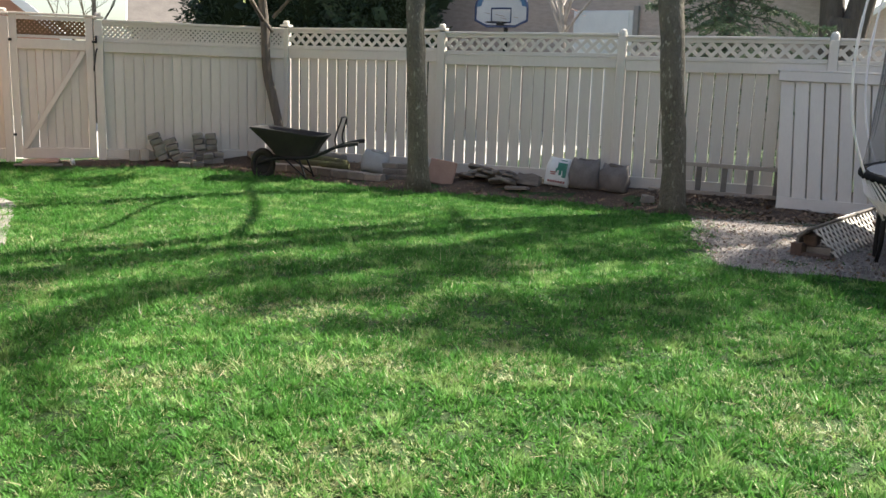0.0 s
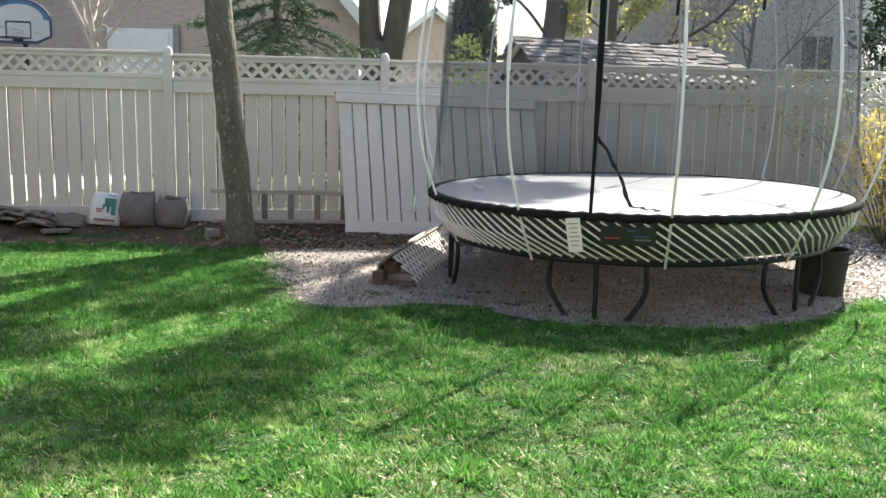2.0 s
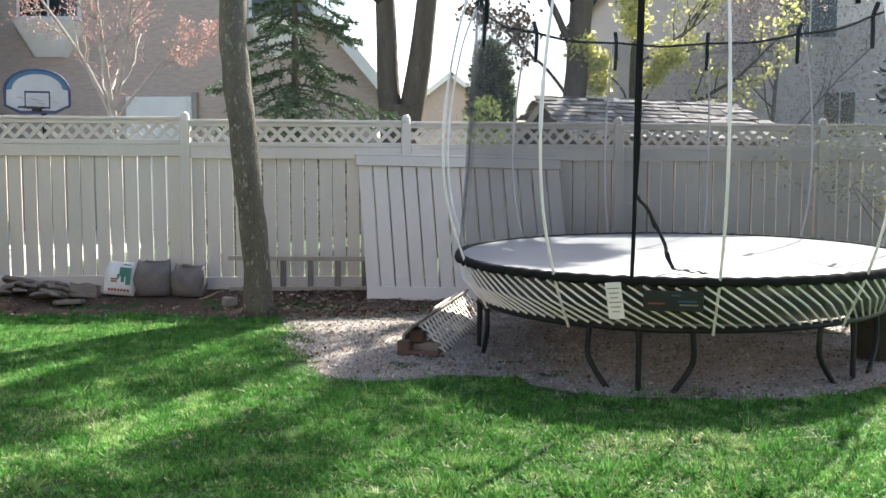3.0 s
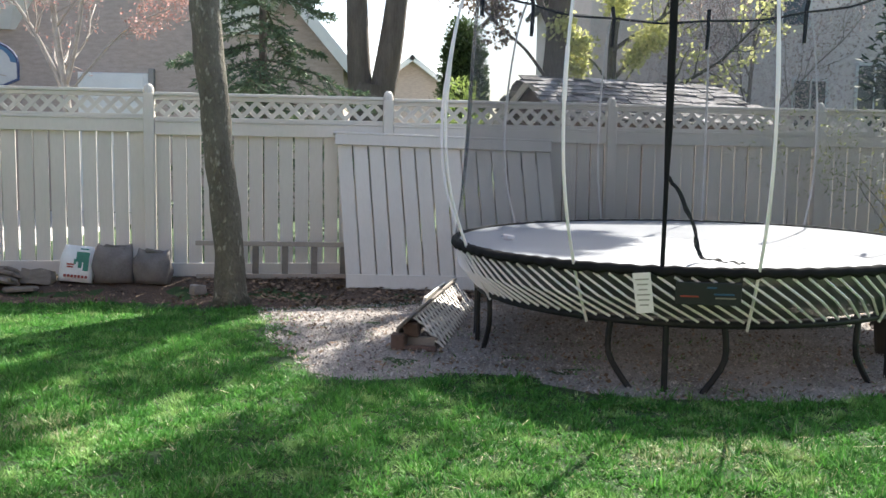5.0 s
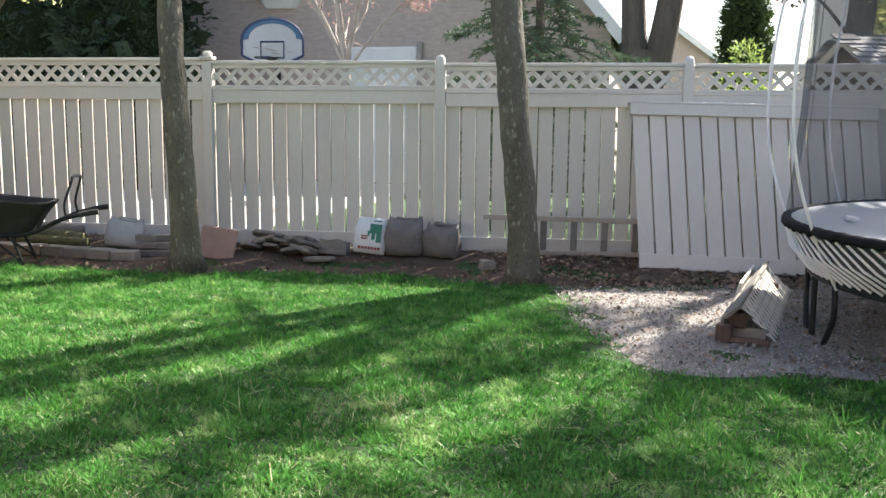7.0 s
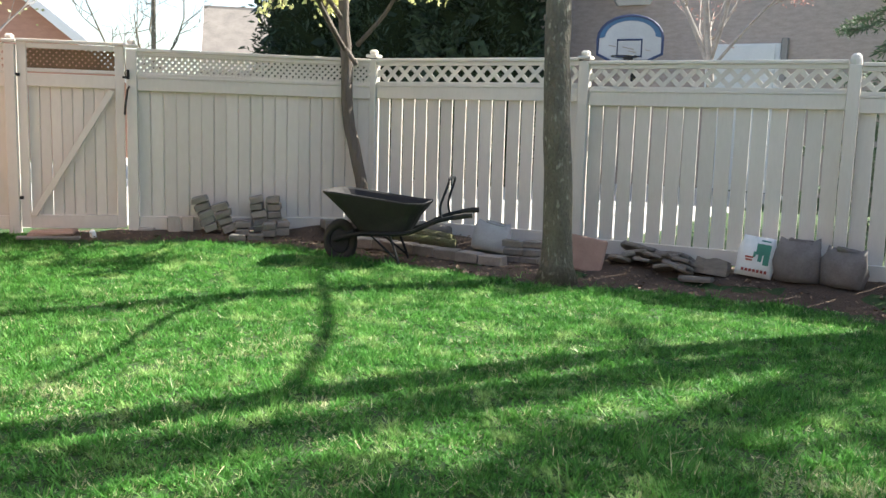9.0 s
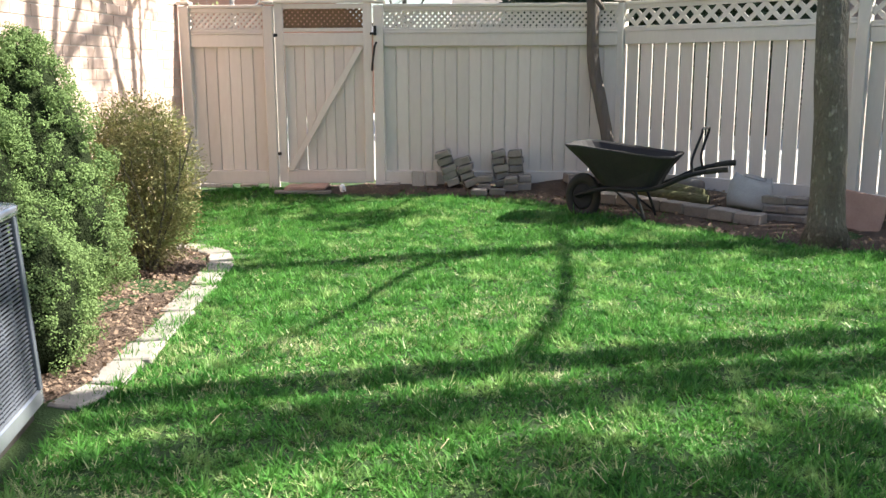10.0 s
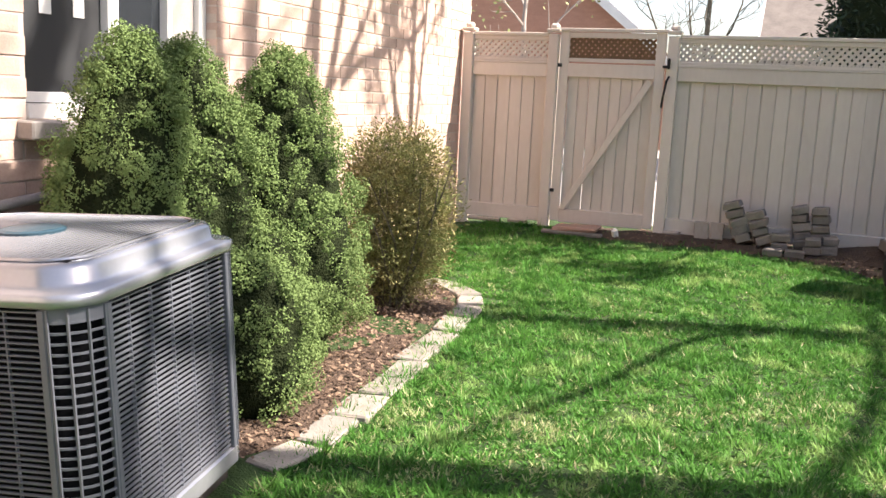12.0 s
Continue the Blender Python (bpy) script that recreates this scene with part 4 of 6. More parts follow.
# ---- shrubs by the house ----
def shrub(name, label, blobs, material, n, size, seed, stems=None, inside=0.75, category="shrub", jitter=0.6, clump=0.07, leafy=26, needle=False):
    """A crown of leaf clumps on the skin of some swelling forms, thinner towards the inside."""
    r = np.random.default_rng(seed)
    t = thing(name, label, category, Matrix.Translation((blobs[0][0], blobs[0][1], 0)))
    base = np.array([blobs[0][0], blobs[0][1], 0.0])
    cs, out = [], []
    total = sum(b[3] * b[4] for b in blobs)
    for x, y, z, rad, hgt, *p in blobs:
        k = int(n * rad * hgt / total)
        u = r.uniform(-1, 1, k)
        a = r.uniform(0, 2 * np.pi, k)
        pw = p[0] if p else 0.5
        prof = np.power(np.clip(1 - np.abs(u) ** 2.2, 0.01, 1), pw) * (1 - (p[1] if len(p) > 1 else 0.0) * np.clip(u + 0.4, 0, 1.4) / 1.4)
        bump = 1 + 0.10 * np.sin(a * 5 + u * 7 + seed) + 0.06 * np.sin(a * 11 - u * 13)
        depth = inside + (1 - inside) * np.sqrt(r.uniform(0, 1, k))
        d = np.stack([np.cos(a) * prof, np.sin(a) * prof, u], axis=1)
        cs.append(np.array([x, y, z]) + d * np.stack([rad * bump * depth, rad * bump * depth, hgt / 2 * depth], axis=1) - base)
        o = d * np.array([1, 1, 0.35]) + np.array([0, 0, 0.35])
        out.append(o / np.linalg.norm(o, axis=1, keepdims=True))
    c, o = np.concatenate(cs), np.concatenate(out)
    keep = c[:, 2] > 0.03
    c, o = c[keep], o[keep]
    off = r.normal(size=(len(c) * leafy, 3))
    off /= np.linalg.norm(off, axis=1, keepdims=True)
    cc = np.repeat(c, leafy, axis=0) + off * (clump * np.cbrt(r.uniform(0.30 if needle else 0.15, 1, len(off))))[:, None] * np.repeat(r.uniform(0.6, 1.3, len(c)), leafy)[:, None]
    oo = np.repeat(o, leafy, axis=0) * 0.6 + off
    leaves("crown", cc, size, material, t, "", r, 0.60 if needle else 0.30, oo, 0.25 if needle else jitter, flat=needle)
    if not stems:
        # solid dark core: closes holes and paints the shaded recesses between clumps
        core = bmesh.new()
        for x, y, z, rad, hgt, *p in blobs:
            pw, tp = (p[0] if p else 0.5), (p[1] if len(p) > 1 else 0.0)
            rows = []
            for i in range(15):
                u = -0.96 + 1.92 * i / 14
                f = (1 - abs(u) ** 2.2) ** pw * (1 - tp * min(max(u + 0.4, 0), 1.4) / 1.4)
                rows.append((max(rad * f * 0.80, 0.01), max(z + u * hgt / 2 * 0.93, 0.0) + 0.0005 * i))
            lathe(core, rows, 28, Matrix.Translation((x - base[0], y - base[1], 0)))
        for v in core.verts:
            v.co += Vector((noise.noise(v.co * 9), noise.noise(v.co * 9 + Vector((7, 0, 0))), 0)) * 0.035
        part("twig_mass", core, SHADE_CORE, t, "solid dark core standing in for the shade inside the crown", smooth=True)
        inner = (c - (np.array([0, 0, 1.0]) * c[:, 2:3])) * r.uniform(0.35, 0.74, (len(c), 1)) + np.array([0, 0, 1.0]) * c[:, 2:3] * 0.90
        inner = np.repeat(inner, 6, axis=0) + r.normal(scale=clump * 0.8, size=(len(c) * 6, 3))
        leaves("inner_crown", inner, max(size * 2.3, 0.034), material, t, "", r, 0.7)
    if stems:
        bm = bmesh.new()
        rg = random.Random(seed)
        for k in range(stems):
            a = rg.uniform(0, 6.28)
            d = Vector((math.cos(a) * rg.uniform(0.1, 0.5), math.sin(a) * rg.uniform(0.1, 0.5), 1))
            limb(bm, Vector((math.cos(a) * 0.08, math.sin(a) * 0.08, 0.0)), d, blobs[0][4] * rg.uniform(0.6, 0.98), 0.012, rg, 0.1, 6, 0.05, 0.3)
        tagged(part("stemwork", bm, BARK, t), kind="stuff")
    else:
        bm = bmesh.new()
        lathe(bm, [(0.05, 0.0), (0.035, blobs[0][4] * 0.3), (0.015, blobs[0][4] * 0.5)], 8)
        part("stem", bm, BARK, t)
    return t


def hp(x, y, z=0.0):
    v = HOUSE @ Vector((x, y, z))
    return v.x, v.y, v.z


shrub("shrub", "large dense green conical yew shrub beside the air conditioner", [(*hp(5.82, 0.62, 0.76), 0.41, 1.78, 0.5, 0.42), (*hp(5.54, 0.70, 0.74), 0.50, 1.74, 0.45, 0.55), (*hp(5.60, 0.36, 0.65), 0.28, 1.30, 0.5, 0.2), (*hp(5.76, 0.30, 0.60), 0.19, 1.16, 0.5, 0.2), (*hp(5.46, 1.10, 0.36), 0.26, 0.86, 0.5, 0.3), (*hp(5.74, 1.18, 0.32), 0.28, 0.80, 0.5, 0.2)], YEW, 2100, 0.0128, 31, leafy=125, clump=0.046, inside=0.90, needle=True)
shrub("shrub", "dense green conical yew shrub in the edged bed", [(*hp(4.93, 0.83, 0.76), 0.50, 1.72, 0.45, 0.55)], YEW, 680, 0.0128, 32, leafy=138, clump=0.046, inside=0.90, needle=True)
shrub("shrub", "twiggy bronze leaved shrub with dry leaves below", [(*hp(3.54, 0.88, 0.62), 0.36, 1.18, 0.4)], BROWNLEAF, 4200, 0.027, 33, stems=46, inside=0.35, leafy=12, clump=0.09)


# ---- edging and bed by the house ----
EDGE = [(6.20, 1.53), (5.84, 1.60), (5.3, 1.56), (4.74, 1.51), (4.2, 1.46), (3.65, 1.41), (3.15, 1.28), (2.84, 1.02), (2.78, 0.72)]


def make_edging():
    line = spline([hp(x, y, 0.03) for x, y in EDGE], 12)
    edging = thing("garden_edging", "curved row of pale stone edging blocks", "edging", Matrix.Translation(line[0]))
    dist = [0.0]
    for a, b in zip(line, line[1:]):
        dist.append(dist[-1] + (b - a).length)
    rng = random.Random(8)
    s, ln = 0.0, 0.27
    while s + ln < dist[-1]:
        mid = s + ln / 2
        i = max(k for k in range(len(dist)) if dist[k] <= mid)
        p = line[i].lerp(line[min(i + 1, len(line) - 1)], (mid - dist[i]) / max(dist[min(i + 1, len(line) - 1)] - dist[i], 1e-6))
        d = line[min(i + 1, len(line) - 1)] - line[max(i - 1, 0)]
        w = 0.18 + rng.uniform(-0.015, 0.02)
        bm = box((ln - 0.006, w, 0.075), None, 0.009)
        for v in bm.verts:
            if v.co.y > 0:
                v.co.x *= 0.94 + rng.uniform(-0.02, 0.03)
        part("edging_stone", bm, STONE_PALE, edging, m=Matrix.Translation(Vector((p.x, p.y, ground_z(p.x, p.y) + 0.034)) - line[0]) @ pose(rng.uniform(-0.008, 0.008), rng.uniform(-0.015, 0.015), -0.050 + rng.uniform(-0.006, 0.006), rng.uniform(-3, 3), rng.uniform(-2, 2), math.degrees(math.atan2(d.y, d.x)) + rng.uniform(-5, 5)))
        s += ln + rng.uniform(-0.004, 0.012)
        ln = rng.uniform(0.26, 0.36)


make_edging()
sheet("mulch_bed", [hp(x, y)[:2] for x, y in EDGE] + [hp(2.75, 0.02)[:2], hp(9.0, 0.02)[:2], hp(9.0, 0.9)[:2], hp(7.3, 1.4)[:2]][0:4], 0.008, SOIL, "brown mulch bed with dry leaves by the house", "mulch bed", rough=0.03, seed=9)


# ---- wheelbarrow ----
def make_wheelbarrow():
    """Tray, two handles, front wheel and legs. Local x runs from the wheel to the grips."""
    m = Matrix.Translation((-7.21, 9.43, 0.045)) @ pose(0, 0, 0, 0, 0, 24) @ Matrix.Diagonal((0.87, 0.95, 1.13, 1.0))
    w = thing("wheelbarrow", "dark grey wheelbarrow with a deep tray standing on soil", "wheelbarrow", m)
    bm = bmesh.new()
    def loop(x0, x1, hw0, hw1, z0, z1, r):
        out = []
        n = 8
        for k in range(n):
            a = radians(90 + 180 * k / (n - 1))
            out.append(Vector((x0 + r * math.cos(a) + r, (hw0 - r) * (1 if math.sin(a) > 0 else -1) + r * math.sin(a) if abs(math.sin(a)) > 1e-6 else 0, z0)))
        for k in range(n):
            a = radians(-90 + 180 * k / (n - 1))
            out.append(Vector((x1 + r * math.cos(a) - r, (hw1 - r) * (1 if math.sin(a) > 0 else -1) + r * math.sin(a) if abs(math.sin(a)) > 1e-6 else 0, z1)))
        return out
    outer = [loop(0.06, 0.62, 0.17, 0.20, 0.30, 0.30, 0.10), loop(-0.10, 0.72, 0.27, 0.27, 0.46, 0.44, 0.13), loop(-0.27, 0.80, 0.34, 0.33, 0.625, 0.555, 0.16), loop(-0.30, 0.825, 0.365, 0.355, 0.625, 0.555, 0.17), loop(-0.30, 0.825, 0.365, 0.355, 0.612, 0.542, 0.17)]
    rows = [outer[4], outer[3], outer[2], loop(-0.255, 0.785, 0.325, 0.315, 0.61, 0.54, 0.16), loop(-0.09, 0.705, 0.255, 0.255, 0.455, 0.435, 0.13), loop(0.065, 0.61, 0.16, 0.19, 0.315, 0.315, 0.10)]
    out_rows = [outer[0], outer[1], outer[4]]
    def skin(rs, cap_first, cap_last):
        vs = [[bm.verts.new(p) for p in r] for r in rs]
        for a, b in zip(vs, vs[1:]):
            for k in range(len(a)):
                bm.faces.new((a[k], a[(k + 1) % len(a)], b[(k + 1) % len(a)], b[k]))
        if cap_first:
            bm.faces.new(vs[0][::-1])
        if cap_last:
            bm.faces.new(vs[-1])
    skin(out_rows, True, False)
    skin(rows, False, True)
    bmesh.ops.remove_doubles(bm, verts=bm.verts, dist=0.0005)
    part("tray", bm, BARROW, w, "dark grey poly tray")
    for s in (-1, 1):
        pts = spline([(-0.22, s * 0.055, 0.20), (0.10, s * 0.16, 0.275), (0.60, s * 0.24, 0.30), (0.95, s * 0.29, 0.42), (1.25, s * 0.30, 0.475)], 4)
        part("handle", tube(bmesh.new(), pts, 0.018, 8), BLACK, w)
        part("grip", tube(bmesh.new(), [pts[-3], pts[-1], pts[-1] + Vector((0.07, 0, 0.004))], 0.023, 8), RUBBER, w, "black rubber grip")
        leg = spline([(0.42, s * 0.215, 0.30), (0.50, s * 0.24, 0.15), (0.56, s * 0.25, 0.01)], 3)
        part("leg", tube(bmesh.new(), leg, 0.014, 7), BLACK, w)
        part("brace", tube(bmesh.new(), [(0.20, s * 0.17, 0.28), (0.54, s * 0.245, 0.07)], 0.010, 6), BLACK, w)
    part("crossbar", tube(bmesh.new(), [(0.56, -0.25, 0.012), (0.56, 0.25, 0.012)], 0.012, 6), BLACK, w)
    part("push_loop", tube(bmesh.new(), spline([(1.0, -0.29, 0.43), (0.98, -0.27, 0.54), (1.05, -0.22, 0.72), (1.05, -0.17, 0.755), (1.05, 0.17, 0.755), (1.05, 0.22, 0.72), (0.98, 0.27, 0.54), (1.0, 0.29, 0.43)], 4), 0.013, 7), BLACK, w, "bent steel push bar")
    R = pose(-0.16, 0, 0.19, 90, 0, 0)
    wheel = part("wheel", lathe(bmesh.new(), [(0.03, -0.045), (0.09, -0.04), (0.11, -0.02), (0.11, 0.02), (0.09, 0.04), (0.03, 0.045)], 20, R), BARROW, w, "black steel rim")
    bm = bmesh.new()
    ringv = []
    for k in range(28):
        a = 2 * math.pi * k / 28
        ringv.append([bm.verts.new(R @ Vector(((0.145 + 0.045 * math.cos(b)) * math.cos(a), (0.145 + 0.045 * math.cos(b)) * math.sin(a), 0.05 * math.sin(b)))) for b in (2 * math.pi * i / 10 for i in range(10))])
    for k in range(28):
        a, b = ringv[k], ringv[(k + 1) % 28]
        for i in range(10):
            bm.faces.new((a[i], a[(i + 1) % 10], b[(i + 1) % 10], b[i]))
    part("tyre", bm, RUBBER, wheel, smooth=True)
    for s in (-1, 1):
        part("axle_strut", tube(bmesh.new(), [(-0.16, s * 0.06, 0.19), (-0.22, s * 0.055, 0.21), (0.02, s * 0.13, 0.29)], 0.012, 6), BLACK, w)


make_wheelbarrow()


# ---- things along the fence ----
def soft_bag(name, label, category, m, w, d, h, material, seed, puff=0.5, ears=True, marks=()):
    """A filled sack: bulging sides, creases, pinched corners at the top."""
    bm = bmesh.new()
    bmesh.ops.create_cube(bm, size=1.0)
    bmesh.ops.subdivide_edges(bm, edges=bm.edges[:], cuts=7, use_grid_fill=True)
    for v in bm.verts:
        x, y, z = v.co * 2
        zz = (z + 1) / 2
        bulge = (1 - abs(x) ** 3) * (1 - abs(2 * zz - 0.8) ** 2.4 * 0.75)
        k = 1 - 0.14 * smooth(0.75, 1.0, zz)
        v.co.x = x * w / 2 * k * (1 + 0.05 * (1 - z * z))
        v.co.y = y * d / 2 * (0.35 + 0.65 * max(bulge, 0.0)) * (1 - 0.55 * smooth(0.7, 1.0, zz))
        v.co.z = zz * h
        if ears and zz > 0.9:
            v.co.z += 0.035 * abs(x) ** 3 * h / 0.4
        nz = noise.noise(Vector((v.co.x * 9 + seed, v.co.y * 9, v.co.z * 9)))
        v.co += Vector((nz, nz * 0.8, nz * (0.4 if zz > 0.1 else 0))) * 0.018 * puff * 2
    t = thing(name, label, category, m)
    part("sack", bm, material, t, smooth=True)
    if ears:                                               # the gathered mouth, folded over
        rg = random.Random(seed)
        nk = box((w * 0.56, 0.055, 0.045), pose(w * 0.04, 0.0, h * 0.985, -10, 4, 0), 0.010)
        bmesh.ops.subdivide_edges(nk, edges=nk.edges[:], cuts=2, use_grid_fill=True)
        for v in nk.verts:
            v.co += Vector((rg.uniform(-1, 1), rg.uniform(-1, 1), rg.uniform(-1, 1))) * 0.007
        part("folded_neck", nk, material, t, "folded dark mouth of the sack", smooth=True)
    for k, (x, z, bw, bh, mat, yy) in enumerate(marks):
        part("print_block", box((bw, 0.004, bh), pose(x, -d / 2 * yy - 0.002, z, -4, 0, 0), 0.0005), mat, t)
    return t


PLASTIC_WHITE = shade("white_poly_bag", (0.78, 0.78, 0.77), (0.66, 0.66, 0.66), 8, 40, 0.4, bump=0.2)
GREEN_INK = shade("green_print", (0.03, 0.22, 0.16), None, 10, 60, 0.5)
SACK = shade("grey_woven_sack", (0.20, 0.175, 0.165), (0.11, 0.095, 0.088), 7, 60, 0.8, bump=0.5)
MOSS = shade("mossy_log", (0.12, 0.13, 0.045), (0.10, 0.075, 0.05), 7, 40, 0.95, bump=1.0, depth=0.02)


def gz(x, y, extra=0.0):
    return ground_z(x, y) + 0.012 + extra


BAG_Z = gz(-3.88, 10.98)
wb = soft_bag("soil_bag", "white poly soil bag with green print leaning by the fence", "bag", pose(-3.86, 10.93, BAG_Z, -9, 6, 6), 0.31, 0.15, 0.365, PLASTIC_WHITE, 3, 0.5, False)
for x, z, bw, bh, mt in ((0.05, 0.25, 0.12, 0.10, GREEN_INK), (0.085, 0.16, 0.05, 0.09, GREEN_INK), (0.03, 0.17, 0.035, 0.06, GREEN_INK), (-0.02, 0.20, 0.02, 0.05, GREEN_INK), (-0.06, 0.17, 0.07, 0.015, RED_INK), (-0.06, 0.145, 0.06, 0.015, RED_INK),
                         (0.06, 0.33, 0.08, 0.012, GREEN_INK)) + tuple((-0.10 + 0.033 * i, 0.055, 0.022, 0.026, RED_INK) for i in range(7)):
    part("print_block", box((bw, 0.012, bh), pose(x, -0.071, z)), mt, wb)
soft_bag("sack", "grey weathered sack of soil standing by the fence", "sack", pose(-3.50, 10.97, gz(-3.5, 10.97), -4, 0, 8), 0.37, 0.25, 0.36, SACK, 11, 0.8)
soft_bag("sack", "smaller grey sack of soil slumped by the fence", "sack", pose(-3.13, 10.98, gz(-3.13, 10.98), -3, 3, -4), 0.34, 0.25, 0.32, SACK, 17, 0.9)
soft_bag("sack", "pale grey sack lying against the garden border", "sack", pose(-6.30, 10.42, gz(-6.30, 10.42, 0.04), -24, 8, 22), 0.36, 0.17, 0.30, SACK_PALE, 23, 0.4)


def slab(name, label, category, size, m, material, seed, wob=0.25, group=""):
    """A flat irregular stone with broken edges."""
    rng = random.Random(seed)
    bm = bmesh.new()
    n = 9
    ring = []
    for k in range(n):
        a = 2 * math.pi * k / n
        r = 1 / max(abs(math.cos(a)), abs(math.sin(a))) ** 0.7 * (1 + rng.uniform(-wob, wob) * 0.5)
        ring.append((r * math.cos(a) * size[0] / 2, r * math.sin(a) * size[1] / 2))
    lo = [bm.verts.new((x * rng.uniform(0.92, 1.0), y * rng.uniform(0.92, 1.0), -size[2] / 2)) for x, y in ring]
    mid = [bm.verts.new((x * 1.02, y * 1.02, rng.uniform(-0.1, 0.1) * size[2])) for x, y in ring]
    hi = [bm.verts.new((x * rng.uniform(0.88, 0.98), y * rng.uniform(0.88, 0.98), size[2] / 2 + rng.uniform(-0.12, 0.12) * size[2])) for x, y in ring]
    for a, b in ((lo, mid), (mid, hi)):
        for k in range(n):
            bm.faces.new((a[k], a[(k + 1) % n], b[(k + 1) % n], b[k]))
    bm.faces.new(lo[::-1])
    bmesh.ops.triangulate(bm, faces=[bm.faces.new(hi)])
    ob = part(name, bm, material)
    ob.matrix_world = m
    return tagged(ob, label, category, group)


rng = random.Random(41)
for k in range(30):
    f = k / 29
    x, y, z = -5.08 + 0.66 * ((k * 0.618) % 1), 10.72 + 0.30 * rng.random(), 0.02 + 0.13 * f * (1 - 0.5 * rng.random())
    slab("flagstone", "grey brown layered flagstone in a low heap by the fence", "stone", (rng.uniform(0.14, 0.29), rng.uniform(0.12, 0.22), rng.uniform(0.022, 0.042)), pose(x, y, gz(x, y, z), -8 - 22 * rng.random(), rng.uniform(-14, 14), rng.uniform(-40, 40)), FLAG, 60 + k, 0.4, "heap of flagstones")
slab("field_stone", "weathered brown grey stone lying on the soil", "stone", (0.30, 0.20, 0.15), pose(-4.20, 10.88, gz(-4.20, 10.88, 0.06), -14, 5, 8), FLAG, 71, 0.3)
slab("field_stone", "flat grey stone lying at the lawn's edge", "stone", (0.32, 0.20, 0.05), pose(-4.30, 10.66, gz(-4.30, 10.66, 0.02), -6, -3, 4), FLAG, 72, 0.3)
slab("field_stone", "small rounded stone on the soil", "stone", (0.17, 0.14, 0.10), pose(-2.62, 10.75, gz(-2.62, 10.75, 0.03), 0, 0, 20), STONE_GREY, 73, 0.3)
pv = tagged(part("paver", box((0.36, 0.045, 0.33), pose(0, 0, 0.165), 0.012), TERRACOTTA), "salmon coloured square paver leaning upright by the tree", "paver")
pv.matrix_world = pose(-5.33, 10.48, gz(-5.33, 10.48, -0.01), -18, 9, 14)


def rough_block(size, seed):
    """A split-faced block with chipped, uneven edges."""
    rg = random.Random(seed)
    bm = box(size, None, 0.010)
    for v in bm.verts:
        v.co += Vector((rg.uniform(-1, 1), rg.uniform(-1, 1), rg.uniform(-0.6, 0.6))) * 0.007
    return bm


def brick_block(name, label, size, m, material, group="", category="block"):
    ob = part(name, rough_block(size, int(m.translation.x * 977 + m.translation.z * 7919)), material)
    ob.matrix_world = m
    return tagged(ob, label, category, group)


# border row behind the wheelbarrow, and a second row along its end
row = [(-7.78 + 0.243 * k, 10.02 + 0.012 * k) for k in range(8)]
for k, (x, y) in enumerate(row):
    brick_block("border_block", "grey concrete border block laid in a low row", (0.236, 0.17, 0.10), pose(x, y, gz(x, y, 0.05), rng.uniform(-3, 3), rng.uniform(-2, 2), 4 + rng.uniform(-3, 3)), STONE_GREY, "border blocks")
for k in range(4):
    x, y = -8.16 + 0.13 * k, 10.20 - 0.06 * k
    brick_block("border_block", "grey concrete border block laid at the heap's end", (0.22, 0.16, 0.10), pose(x - 0.05, y + 0.08, gz(x, y, 0.05 + 0.07 * (k < 2)), rng.uniform(-4, 4), rng.uniform(-6, 6), -30 + rng.uniform(-8, 8)), STONE_GREY, "border blocks")
for i, (dx, dz) in enumerate(((0, 0), (0.02, 0.075), (0.0, 0.15), (0.13, 0.0), (0.14, 0.075), (0.25, 0.0), (0.13, 0.15))):
    brick_block("loose_brick", "weathered grey brick in a small stack beside the tree", (0.20, 0.10, 0.068), pose(-6.02 + dx * 1.3, 10.36 + 0.02 * i, gz(-6.0, 10.36, 0.034 + dz), 0, 0, rng.uniform(-14, 14)), STONE_GREY, "stack of bricks by the tree")


def log(label, a, b, r, material, name="log"):
    a, b = Vector(a), Vector(b)
    bm = bmesh.new()
    pts = [a.lerp(b, i / 8) - a for i in range(9)]
    tube(bm, pts, [r * (1 + 0.12 * noise.noise(a + p * 4)) for p in pts], 12)
    for v in bm.verts:
        v.co += Vector((1, 1, 1)) * 0.1 * r * noise.noise((v.co + a) * 14)
    ob = part(name, bm, material, smooth=True)
    ob.matrix_world = Matrix.Translation(a)
    return tagged(ob, label, "log", "logs in the border")


log("mossy old log lying in the border", (-7.55, 10.42, 0.27), (-6.72, 10.38, 0.22), 0.075, MOSS)
log("mossy old log lying in the border", (-7.35, 10.24, 0.22), (-6.62, 10.30, 0.20), 0.055, MOSS)
log("grey weathered log lying in the border", (-7.75, 10.55, 0.33), (-6.85, 10.55, 0.28), 0.07, OLDWOOD)

